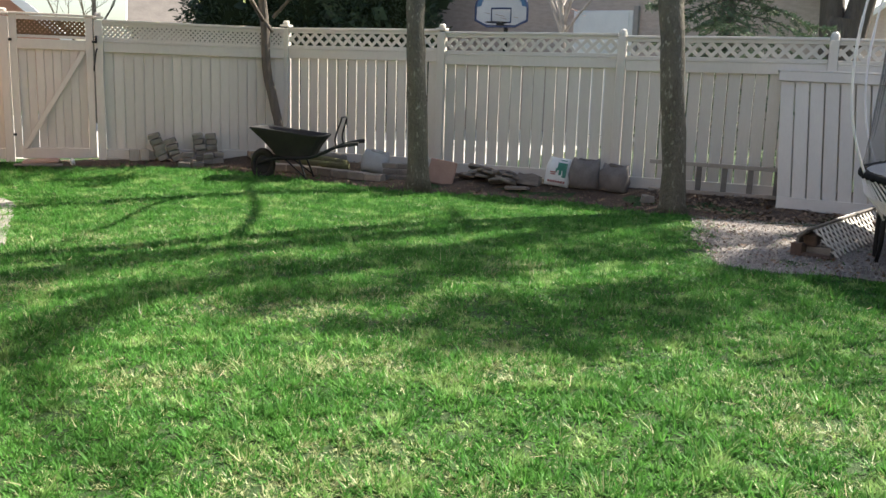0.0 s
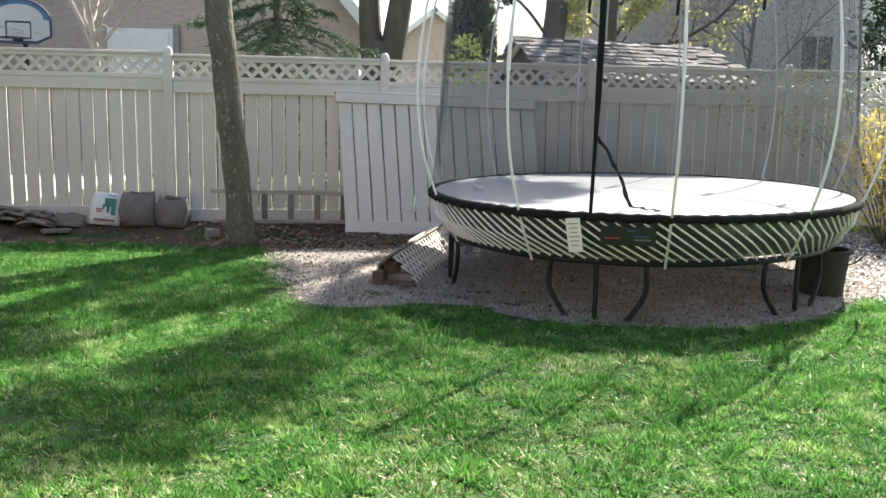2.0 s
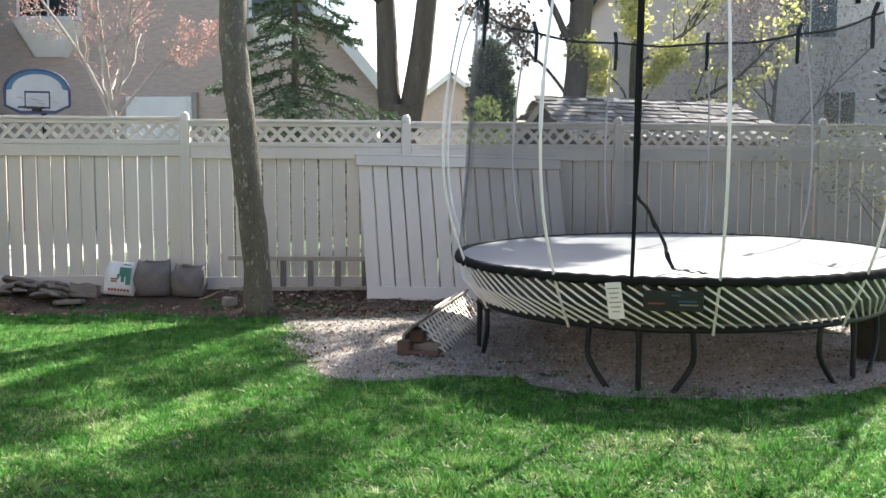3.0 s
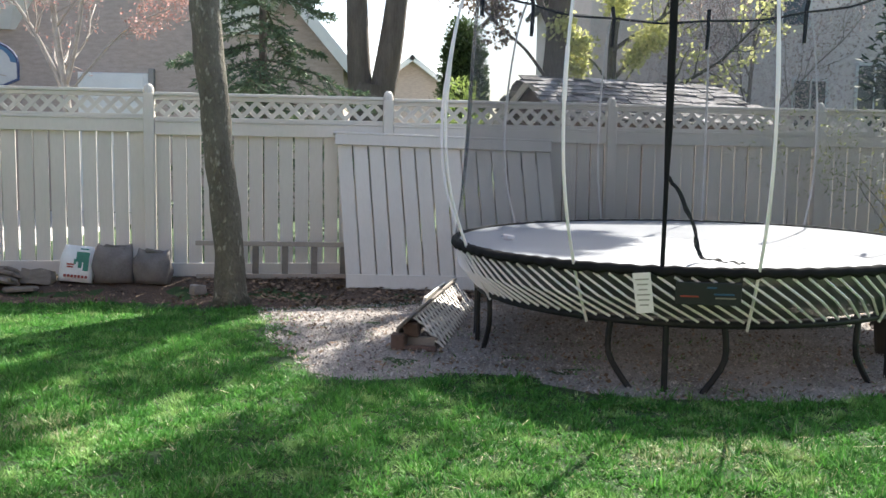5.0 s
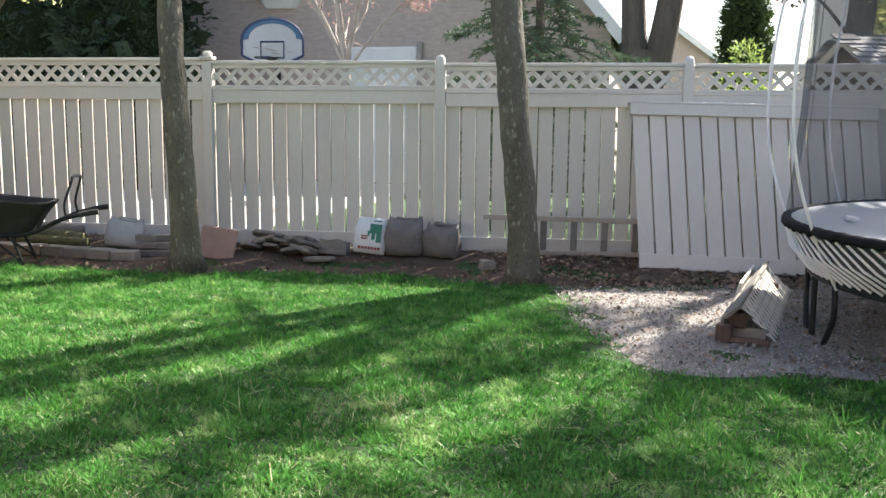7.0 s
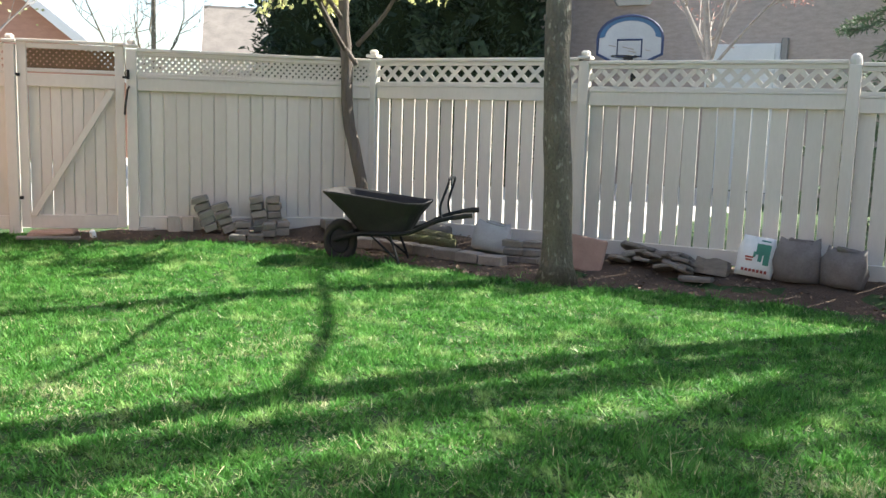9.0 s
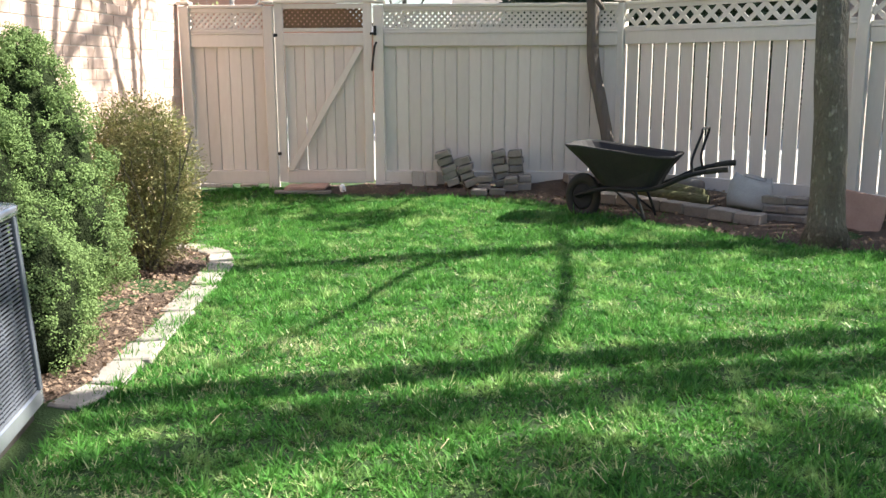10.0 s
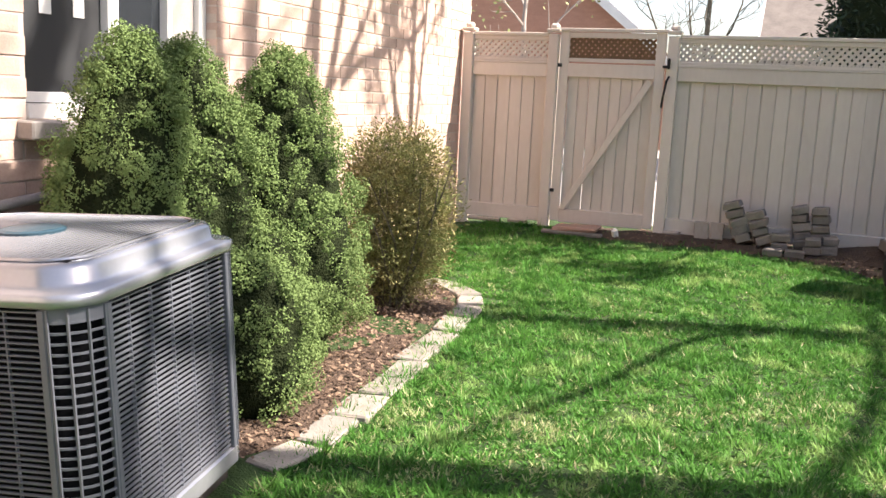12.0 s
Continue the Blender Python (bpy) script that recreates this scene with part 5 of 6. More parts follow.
# block stacks by the gate fence
STACKS = [(2.948, 0.19, 5, 20), (3.125, 0.19, 4, 19), (3.285, 0.28, 2, 2), (3.475, 0.15, 5, 9), (3.635, 0.15, 5, 5), (3.56, 0.33, 2, 3), (3.70, 0.25, 2, 0)]
for sy, sx, n, tilt in STACKS:
    for k in range(n):
        z = 0.039 + 0.079 * k * math.cos(radians(tilt)) + 0.075 * math.sin(radians(tilt))
        off = -0.079 * k * math.sin(radians(tilt)) + rng.uniform(-0.012, 0.012)
        v = HOUSE @ Vector((sx, sy + off, 0))
        brick_block("retaining_block", "rough grey concrete block in a leaning stack", (0.15, 0.155 + rng.uniform(-0.02, 0.02), 0.071 + rng.uniform(-0.006, 0.006)), pose(v.x, v.y, gz(v.x, v.y) + z) @ pose(0, 0, 0, 0, 0, -45) @ pose(rng.uniform(-0.02, 0.02), 0, 0, tilt + rng.uniform(-4, 4), rng.uniform(-3, 3), rng.uniform(-9, 9)), STONE_GREY, "stacks of blocks")
for sy, sx in ((3.23, 0.42), (3.41, 0.42)):
    v = HOUSE @ Vector((sx, sy, 0))
    brick_block("retaining_block", "rough grey concrete block lying on the soil", (0.12, 0.165, 0.07), pose(v.x, v.y, gz(v.x, v.y, 0.022), 0, 0, -45 + rng.uniform(-5, 5)), STONE_GREY, "stacks of blocks")
for sy, tl in ((2.565, -6), (2.712, -10)):
    v = HOUSE @ Vector((0.10, sy, 0))
    brick_block("offcut_board", "pale board offcut leaning on the fence foot", (0.025, 0.13, 0.16), pose(v.x, v.y, gz(v.x, v.y, 0.08)) @ pose(0, 0, 0, 0, 0, -45) @ pose(0, 0, 0, 0, tl, 0), PAINT_OLD, "offcuts", "board")
v = HOUSE @ Vector((0.22, 1.38, 0))
brick_block("paver", "salmon coloured paver lying flat before the gate", (0.28, 0.44, 0.04), pose(v.x, v.y, gz(v.x, v.y, 0.03), 2, 2, -45), TERRACOTTA, "", "paver")
v = HOUSE @ Vector((0.34, 1.36, 0))
brick_block("plank", "pale grey plank lying before the gate", (0.10, 0.60, 0.03), pose(v.x, v.y, gz(v.x, v.y, 0.015), 0, 2, -43), OLDWOOD, "", "plank")
v = HOUSE @ Vector((0.30, 1.78, 0))
slab("field_stone", "small whitish stone on the soil before the gate", "stone", (0.05, 0.06, 0.08), pose(v.x, v.y, gz(v.x, v.y, 0.03), 20, 10, 0), WHITE, 75, 0.2)
for sy, l in ((0.35, 0.36), (0.72, 0.2), (2.28, 0.16)):
    v = HOUSE @ Vector((0.04, sy, 0))
    brick_block("plank", "short whitish board under the fence foot", (0.06, l, 0.035), pose(v.x, v.y, gz(v.x, v.y, 0.02), 0, 0, -45), PAINT_OLD, "boards under the fence", "board")


def make_ladder():
    """A short wooden ladder that lies on its edge against the fence."""
    m = pose(-2.74, 11.20, gz(-2.7, 11.2), 4, 0, 4.5)
    l = thing("ladder", "grey weathered wooden ladder lying on edge against the fence", "ladder", m)
    part("rail", box((1.62, 0.035, 0.05), pose(0.81, 0, 0.37, 0, 0.6, 0), 0.004), PAINT_OLD, l)
    part("rail", box((1.62, 0.035, 0.05), pose(0.81, 0, 0.03), 0.004), PAINT_OLD, l)
    for k in range(5):
        part("rung", box((0.065, 0.028, 0.33), pose(0.30 + 0.30 * k, 0.0, 0.20, 0, 1, 0), 0.004), OLDWOOD, l)


make_ladder()


# ---- lattice offcuts on the gravel ----
def make_lattice_stack():
    """Old planks propped like a low tent over short timbers, a lattice panel against one side."""
    M = Matrix.Translation((-0.575, 8.20, 0.014)) @ pose(0, 0, 0, 0, 0, 78.2)
    for x, y, size, z, label, mt in ((0.05, 0.085, (0.13, 0.10, 0.11), 0.055, "short reddish old timber lying on gravel", REDWOOD), (0.14, -0.06, (0.08, 0.24, 0.08), 0.04, "short grey timber lying across on gravel", OLDWOOD), (0.02, -0.05, (0.06, 0.30, 0.035), 0.018, "thin reddish timber lying on gravel", REDWOOD), (0.15, 0.005, (0.14, 0.11, 0.095), 0.132, "short dark timber block under the ridge plank", REDWOOD), (1.75, -0.02, (0.09, 0.22, 0.14), 0.07, "short reddish old timber lying on gravel", REDWOOD)):
        ob = part("timber", rough_block(size, int(size[1] * 100) + int(x * 90)), mt)
        ob.matrix_world = M @ pose(x, y, z, 0, 0, 20 * (y - 0.02))
        tagged(ob, label, "timber", "timbers under the lattice")
    for y, z, w, rx, x0, l, mt, label in ((0.030, 0.206, 0.115, 44, -0.06, 2.30, OLDWOOD, "grey weathered plank sloping down from the ridge"), (0.105, 0.090, 0.13, 80, 0.06, 2.10, OLDWOOD, "grey weathered plank standing on its edge"), (0.135, 0.115, 0.17, 76, 1.25, 1.05, PAINT, "pale painted plank leaning on the others")):
        ob = part("plank", box((l, w, 0.024), pose(l / 2, 0, 0), 0.005), mt)
        ob.matrix_world = M @ pose(x0, y, z, -rx, 0, 0)
        tagged(ob, label, "plank", "planks under the lattice")
    lp = thing("lattice_offcut", "weathered wooden lattice panel leaning on old planks", "lattice panel", M @ pose(0.10, -0.222, 0.012, -45, 0, 0.6))
    lath_row(lp, 0.0, 2.06, 0.0, 0.305, 0.118, 0.034, 0.007, 0.0, PAINT)
    part("edge_lath", box((2.06, 0.02, 0.022), pose(1.03, 0.0, 0.306), 0.002), PAINT_OLD, lp)


make_lattice_stack()


def make_tub():
    t = thing("plastic_tub", "black plastic tub on the gravel beside the trampoline", "tub", pose(2.98, 8.16, 0.012))
    part("bucket", lathe(bmesh.new(), [(0.17, 0.0), (0.20, 0.34), (0.225, 0.345), (0.225, 0.375), (0.19, 0.375), (0.165, 0.03)], 26), RUBBER, t)
    part("handle", tube(bmesh.new(), [Vector((0.225 * math.cos(a), 0.225 * math.sin(a) * 0.3 - 0.2, 0.34 - 0.10 * math.sin(a))) for a in (math.pi * k / 8 for k in range(9))], 0.006, 5), BLACK, t)


make_tub()
scrap = slab("paper_scrap", "crumpled whitish leaf scrap lying on the trampoline mat", "scrap", (0.11, 0.07, 0.03), pose(0.18, 8.75, RIM + 0.012, 10, 8, 30), ROD, 77, 0.6)


# ---- background ----
def gable_house(name, label, m, width, depth, eave, rise, wall, roof, openings=(), rake=0.25):
    """A neighbour's house: walls, pitched roof with white rakes, windows with frames. Local -y is the face that shows."""
    h = thing(name, label, "house", m)
    bm = bmesh.new()
    w = width / 2
    v = [(-w, 0, 0), (w, 0, 0), (w, 0, eave), (0, 0, eave + rise), (-w, 0, eave)]
    a = [bm.verts.new(p) for p in v]
    b = [bm.verts.new((x, depth, z)) for x, _, z in v]
    bm.faces.new(a)
    bm.faces.new(b[::-1])
    for i in range(5):
        bm.faces.new((a[i], a[(i + 1) % 5], b[(i + 1) % 5], b[i]))
    part("wall", bm, wall, h)
    sl = math.hypot(w, rise)
    an = math.degrees(math.atan2(rise, w))
    for s in (-1, 1):
        part("roof", box((sl + 0.5, depth + 0.8, 0.14), pose(s * (w / 2 + 0.12), depth / 2, eave + rise / 2 + 0.02, 0, s * an, 0), 0.01), roof, h)
        part("rake_board", box((sl + 0.5, 0.05, 0.24), pose(s * (w / 2 + 0.12), -0.42, eave + rise / 2 - 0.02, 0, s * an, 0), 0.005), WHITE, h)
    for x, z, ww, hh in openings:
        win = part("window", box((ww + 0.16, 0.06, hh + 0.16), pose(x, -0.02, z), 0.005), WHITE, h, "white framed window")
        part("pane", box((ww, 0.02, hh), pose(x, -0.055, z)), PANE, win)
        part("glazing_bar", box((0.04, 0.03, hh), pose(x, -0.062, z)), WHITE, win)
    return h


h1 = gable_house("house", "big grey brown brick house with white bay windows behind the fence", pose(-8.1, 22, 0, 0, 0, 0), 12.3, 9, 3.45, 7.3, FARBRICK, DARKROOF, [(-1.25, 5.6, 1.3, 1.2), (4.0, 5.6, 1.3, 1.2)])
for x in (-1.25, 4.0):
    bm = bmesh.new()
    top, bot = 0.85, 0.38
    a = [bm.verts.new((x + sx * top, yy, 4.85)) for sx, yy in ((-1, 0), (-0.75, -0.5), (0.75, -0.5), (1, 0))]
    b = [bm.verts.new((x + sx * bot, yy, 4.08)) for sx, yy in ((-1, 0), (-0.8, -0.12), (0.8, -0.12), (1, 0))]
    for i in range(4):
        bm.faces.new((a[i], a[(i + 1) % 4], b[(i + 1) % 4], b[i]))
    bm.faces.new(a)
    bm.faces.new(b[::-1])
    part("bay_skirt", bm, WHITE, h1, "white tapered foot of a bay window")
part("wall", box((6.0, 8.0, 8.0), pose(-4.2, 4.3, 4.0)), FARBRICK, h1)
gd = part("garage_door", box((1.5, 0.08, 3.2), pose(1.2, -0.05, 1.6), 0.01), WHITE, h1, "pale grey panelled side door")
part("door_frame", box((0.12, 0.14, 3.3), pose(2.02, -0.05, 1.65), 0.01), SILL, h1)
for z in (0.6, 1.4, 2.2, 2.9):
    part("door_panel", box((1.3, 0.03, 0.55), pose(1.2, -0.10, z), 0.01), WHITE, gd)

gable_house("house", "red brick house with a white trimmed gable beyond the gate", pose(-25.6, 15.5, 0, 0, 0, 52), 9.6, 8, 2.2, 3.9, REDBRICK, DARKROOF, [(-1.5, 1.4, 1.0, 1.0)])
gable_house("house", "dark roofed house far beyond the fence corner", pose(-28.5, 28, 0, 0, 0, -45), 8, 10, 3.0, 2.4, FARBRICK, ROOFBROWN)
gable_house("house", "tall reddish brick house, paled for haze, with white framed windows", pose(9.6, 24, 0, 0, 0, 0), 11.4, 9, 6.4, 4.0, FARRED_HAZE, DARKROOF, [(-0.2, 2.95, 0.75, 1.1), (-1.0, 5.6, 1.3, 1.5), (1.4, 3.3, 0.8, 1.2)])
gable_house("house", "grey house far beyond the trees", pose(-0.2, 46, 0, 0, 0, 0), 5, 8, 4.4, 1.9, FARBRICK, SHINGLE)


def make_shed():
    """A garden shed: brown gable wall, white barge boards, roof of single shingle courses."""
    s = thing("garden_shed", "garden shed with a weathered shingle roof behind the fence", "shed", pose(1.24, 12.5, 0, 0, 0, 18))
    W, D, eave, ridge = 2.95, 1.8, 1.98, 2.44
    part("wall", box((W - 0.2, D, eave), pose(W / 2, D / 2, eave / 2)), REDWOOD, s)
    for gx in (0.08, W - 0.13):
        bm = bmesh.new()
        p = [bm.verts.new(q) for q in ((gx, 0, eave), (gx, D, eave), (gx, D / 2, ridge - 0.03))]
        q = [bm.verts.new(v.co + Vector((0.05, 0, 0))) for v in p]
        bm.faces.new(p)
        bm.faces.new(q[::-1])
        for i in range(3):
            bm.faces.new((p[i], p[(i + 1) % 3], q[(i + 1) % 3], q[i]))
        part("gable_wall", bm, REDWOOD, s)
    run, drop = D / 2 + 0.2, ridge - eave + 0.10           # roof from the ridge to past the eave
    sl, an = math.hypot(run, drop), math.degrees(math.atan2(drop, run))
    rg = random.Random(4)
    courses = 10
    for side in (0, 1):
        sy, ry = (1, an) if not side else (-1, -an)
        mid = D / 2 - sy * run / 2
        roof = part("roof", box((W, sl, 0.03), pose(W / 2, mid, ridge - drop / 2 - 0.02, ry, 0, 0)), DARKROOF, s)
        for c in range(courses):
            f = (c + 0.5) / courses
            x = -0.04 - rg.uniform(0, 0.16)
            while x < W - 0.1:
                w = rg.uniform(0.12, 0.30)
                if rg.random() > 0.05:
                    part("shingle", box((w - 0.012, sl / courses + 0.05 + rg.uniform(-0.03, 0.03), 0.014), pose(x + w / 2, D / 2 - sy * run * (1 - f) + rg.uniform(-0.012, 0.012), ridge - drop * (1 - f) + 0.012 + rg.uniform(-0.004, 0.008), ry - sy * rg.uniform(3, 9), rg.uniform(-2.5, 2.5), rg.uniform(-2, 2))), SHINGLE, roof)
                x += w
        part("barge_board", box((0.03, sl, 0.09), pose(-0.02, mid, ridge - drop / 2 - 0.05, ry, 0, 0)), PAINT, s)
    return s


make_shed()


def make_hoop():
    """A basketball backboard on a pole: rounded top, blue border, square mark and rim."""
    hoop = thing("basketball_hoop", "basketball hoop with a clear blue edged backboard on a pole", "basketball hoop", pose(-7.70, 17.6, 0, 0, 0, 6))
    part("pole", tube(bmesh.new(), [(0, 0.35, 0), (0, 0.35, 2.5), (0, 0.10, 2.75)], 0.045, 10), BLACK, hoop)
    def fan(w, z0, z1, top):
        pts = [(-w, z0 + 0.12), (-w * 0.55, z0), (w * 0.55, z0), (w, z0 + 0.12), (w, z1)]
        pts += [(w * math.cos(a), z1 + top * math.sin(a)) for a in (math.pi * k / 12 for k in range(1, 12))]
        return pts + [(-w, z1)]
    def panel(pts, y, t):
        bm = bmesh.new()
        a = [bm.verts.new((x, y, z)) for x, z in pts]
        b = [bm.verts.new((x, y + t, z)) for x, z in pts]
        bm.faces.new(a)
        bm.faces.new(b[::-1])
        for i in range(len(a)):
            bm.faces.new((a[i], a[(i + 1) % len(a)], b[(i + 1) % len(a)], b[i]))
        return bm
    outer = fan(0.56, 2.54, 2.92, 0.38)
    board = part("backboard", panel(outer, 0, 0.03), PALEBOARD, hoop, "pale backboard")
    part("border", tube(bmesh.new(), [Vector((x, -0.005, z)) for x, z in outer], 0.026, 6, True), NAVY, board, "dark blue border")
    band = [(0.54 * math.cos(a), 2.93 + 0.36 * math.sin(a)) for a in (math.pi * k / 12 for k in range(13))]
    part("arch_band", panel(band + [(0.44 * math.cos(a), 2.95 + 0.27 * math.sin(a)) for a in (math.pi * k / 12 for k in range(12, -1, -1))], -0.012, 0.01), BLUE, board, "blue arched band")
    sq = [Vector((x, -0.012, z)) for x, z in ((-0.21, 2.62), (0.21, 2.62), (0.21, 2.90), (-0.21, 2.90))]
    part("square_mark", tube(bmesh.new(), sq, 0.017, 4, True), NAVY, board)
    for dx, dz, w in ((-0.3, 2.80, 0.12), (0.32, 2.72, 0.10), (-0.02, 2.76, 0.2), (0.05, 2.70, 0.14)):
        part("print_mark", box((w, 0.006, 0.014), pose(dx, -0.008, dz, 0, 12, 0)), STONE_GREY, board)
    ring = [Vector((0.22 * math.cos(a), -0.30 + 0.22 * math.sin(a), 2.60)) for a in (2 * math.pi * k / 20 for k in range(20))]
    part("rim", tube(bmesh.new(), ring, 0.010, 6, True), BLACK, hoop)
    part("rim_bracket", box((0.14, 0.10, 0.06), pose(0, -0.05, 2.59), 0.006), BLACK, hoop)


NAVY = shade("navy_edge", (0.015, 0.035, 0.11), None, 8, 60, 0.5)
PALEBOARD = shade("clear_backboard", (0.36, 0.385, 0.42), (0.29, 0.31, 0.345), 4, 40, 0.3, bump=0)
make_hoop()

# trees beyond the fence
make_tree("tree", "large dark forked tree trunk behind the fence", [(-1.25, 18.0, 0), (-1.25, 18.0, 1.5), (-1.22, 18.0, 2.5), (-1.2, 18, 2.7)], (0.36, 0.30), BARK_DARK, 51, 1, 0, None,
          limbs=[([(-1.36, 18, 2.2), (-1.43, 18.0, 3.2), (-1.47, 18, 4.4), (-1.6, 18, 7.0), (-1.9, 18, 11)], 0.23, 0.14, 6), ([(-1.08, 18, 2.2), (-0.88, 18.0, 3.3), (-0.74, 18.05, 4.4), (-0.45, 18.1, 7.0), (0.1, 18.2, 11.0)], 0.25, 0.14, 6)])
make_tree("tree", "dark tree trunk with bare spreading limbs behind the shed", [(1.75, 16.9, 0), (1.8, 16.9, 2.0), (1.9, 16.9, 3.6), (2.05, 16.9, 7.0), (2.0, 16.9, 11.0), (2.1, 16.9, 13.0), (2.4, 16.9, 15.0), (2.8, 16.9, 16.2)], (0.20, 0.19), BARK_DARK, 52, 2, 5, BUD, "sparse brown buds", 0.08, 3, start=0.5, shrink=0.30,
          limbs=[([(1.85, 16.9, 2.6), (1.35, 16.7, 3.2), (0.85, 16.6, 3.6), (0.2, 16.5, 4.3)], 0.032, 0.014, 9), ([(2.05, 16.9, 7.2), (2.28, 16.9, 9.4), (2.86, 16.9, 11.85), (3.12, 16.9, 13.1), (3.36, 16.9, 14.6), (3.73, 16.9, 15.7), (4.22, 16.9, 16.4), (4.9, 16.9, 17.1)], 0.25, 0.17, 3), ([(2.1, 16.9, 12.8), (2.02, 16.9, 14.4), (2.05, 16.9, 16.0), (2.15, 16.9, 17.6)], 0.09, 0.07, 2), ([(1.85, 16.9, 3.5), (1.55, 16.9, 4.1), (1.3, 16.9, 4.9), (1.0, 17.0, 8.0)], 0.07, 0.04, 5)])
make_tree("tree", "maple with yellow green spring leaves behind the shed", [(3.1, 18.0, 0), (3.1, 18.0, 2.0), (3.15, 18.0, 4.2), (4.0, 17.7, 8.0), (4.3, 17.6, 11.0), (4.4, 17.5, 14.3)], (0.10, 0.05), BARK, 53, 2, 12, YELLOW, "pale yellow spring leaves", 0.085, 12, start=0.20, shrink=0.26, scatter=0.085, spread=1.0,
          limbs=[([(3.1, 18.0, 2.3), (2.8, 17.5, 2.9), (2.4, 17.1, 3.2), (1.9, 16.9, 3.5)], 0.024, 0.01, 6), ([(3.1, 18.0, 2.8), (2.9, 17.3, 3.5), (2.8, 16.8, 4.1), (2.7, 16.6, 4.8)], 0.024, 0.01, 6), ([(3.1, 18.0, 2.5), (3.3, 17.4, 3.0), (3.5, 17.0, 3.5)], 0.02, 0.01, 5), ([(4.2, 17.7, 8.0), (4.7, 17.4, 9.2), (5.1, 17.1, 10.2), (5.4, 17.0, 11.0)], 0.07, 0.03, 9), ([(4.15, 17.7, 7.6), (4.7, 17.2, 8.8), (5.2, 17.0, 10.0), (5.4, 16.9, 11.6)], 0.06, 0.025, 10), ([(4.2, 17.6, 9.0), (5.0, 17.0, 9.7), (5.7, 16.8, 10.3)], 0.05, 0.02, 7), ([(4.3, 17.6, 11.5), (3.6, 17.3, 12.8), (3.15, 17.1, 13.9), (2.85, 17.0, 14.6), (2.6, 17.0, 15.4)], 0.045, 0.02, 2), ([(4.15, 17.7, 8.2), (4.6, 17.3, 9.4), (4.8, 17.1, 10.2), (5.0, 17.0, 11.2)], 0.07, 0.03, 12), ([(4.2, 17.7, 8.6), (4.9, 17.2, 9.5), (5.3, 17.0, 10.2), (5.6, 16.9, 10.8)], 0.06, 0.03, 12), ([(4.2, 17.6, 9.6), (3.7, 17.3, 11.6), (3.5, 17.1, 13.0), (3.6, 17.0, 14.6)], 0.06, 0.03, 10), ([(4.3, 17.6, 10.6), (5.0, 17.2, 12.2), (5.3, 17.0, 13.4), (5.4, 17.0, 14.8)], 0.06, 0.03, 10)])
make_tree("tree", "pale barked young tree with red buds behind the fence", [(-6.15, 17.2, 0), (-6.15, 17.2, 1.6), (-6.2, 17.2, 2.5), (-6.3, 17.2, 3.1), (-6.5, 17.2, 5.0)], (0.08, 0.035), BARK_PALE, 54, 2, 6, REDBUD, "sparse pinkish red buds", 0.042, 3, start=0.5, shrink=0.45, scatter=0.06,
          limbs=[([(-6.2, 17.2, 2.4), (-6.45, 17.2, 2.95), (-6.8, 17.2, 3.6), (-7.5, 17.2, 4.6)], 0.045, 0.02, 8), ([(-6.2, 17.2, 2.5), (-6.3, 17.2, 3.3), (-6.4, 17.2, 4.1), (-6.6, 17.2, 5.2)], 0.045, 0.02, 6), ([(-6.2, 17.2, 2.5), (-6.02, 17.2, 3.2), (-5.88, 17.2, 4.0), (-5.75, 17.2, 5.2)], 0.045, 0.02, 6), ([(-6.15, 17.2, 2.4), (-5.7, 17.2, 2.95), (-5.15, 17.2, 3.5), (-4.5, 17.2, 3.8)], 0.03, 0.012, 9)])
# buds are many and widely scattered to imitate haze over the house behind
make_tree("tree", "bare thin tree with reddish twigs before the far house", [(6.5, 20.5, 0), (6.5, 20.5, 2.0), (6.6, 20.5, 4.0), (6.7, 20.5, 6.5)], (0.07, 0.02), BARK_PALE, 55, 2, 11, PINKBUD, "fine pinkish buds strewn thick to stand in for haze", 0.05, 40, start=0.15, shrink=0.48, scatter=0.36)
make_tree("tree", "bare tree with fine pale twigs beyond the gate", [(-16.6, 15.0, 0), (-16.6, 15.0, 1.6), (-16.6, 15.0, 2.6), (-16.5, 15.0, 6.5)], (0.08, 0.03), BARK, 56, 3, 6, None, "", start=0.25, shrink=0.5)
make_tree("tree", "bare shrubby tree with green buds beyond the gate fence", [(-14.9, 10.2, 0), (-14.9, 10.2, 1.5), (-15.0, 10.2, 2.6), (-15.0, 10.3, 4.0)], (0.06, 0.02), BARK_PALE, 57, 2, 7, IVY, "sparse pale green buds", 0.06, 2, start=0.4, shrink=0.5)


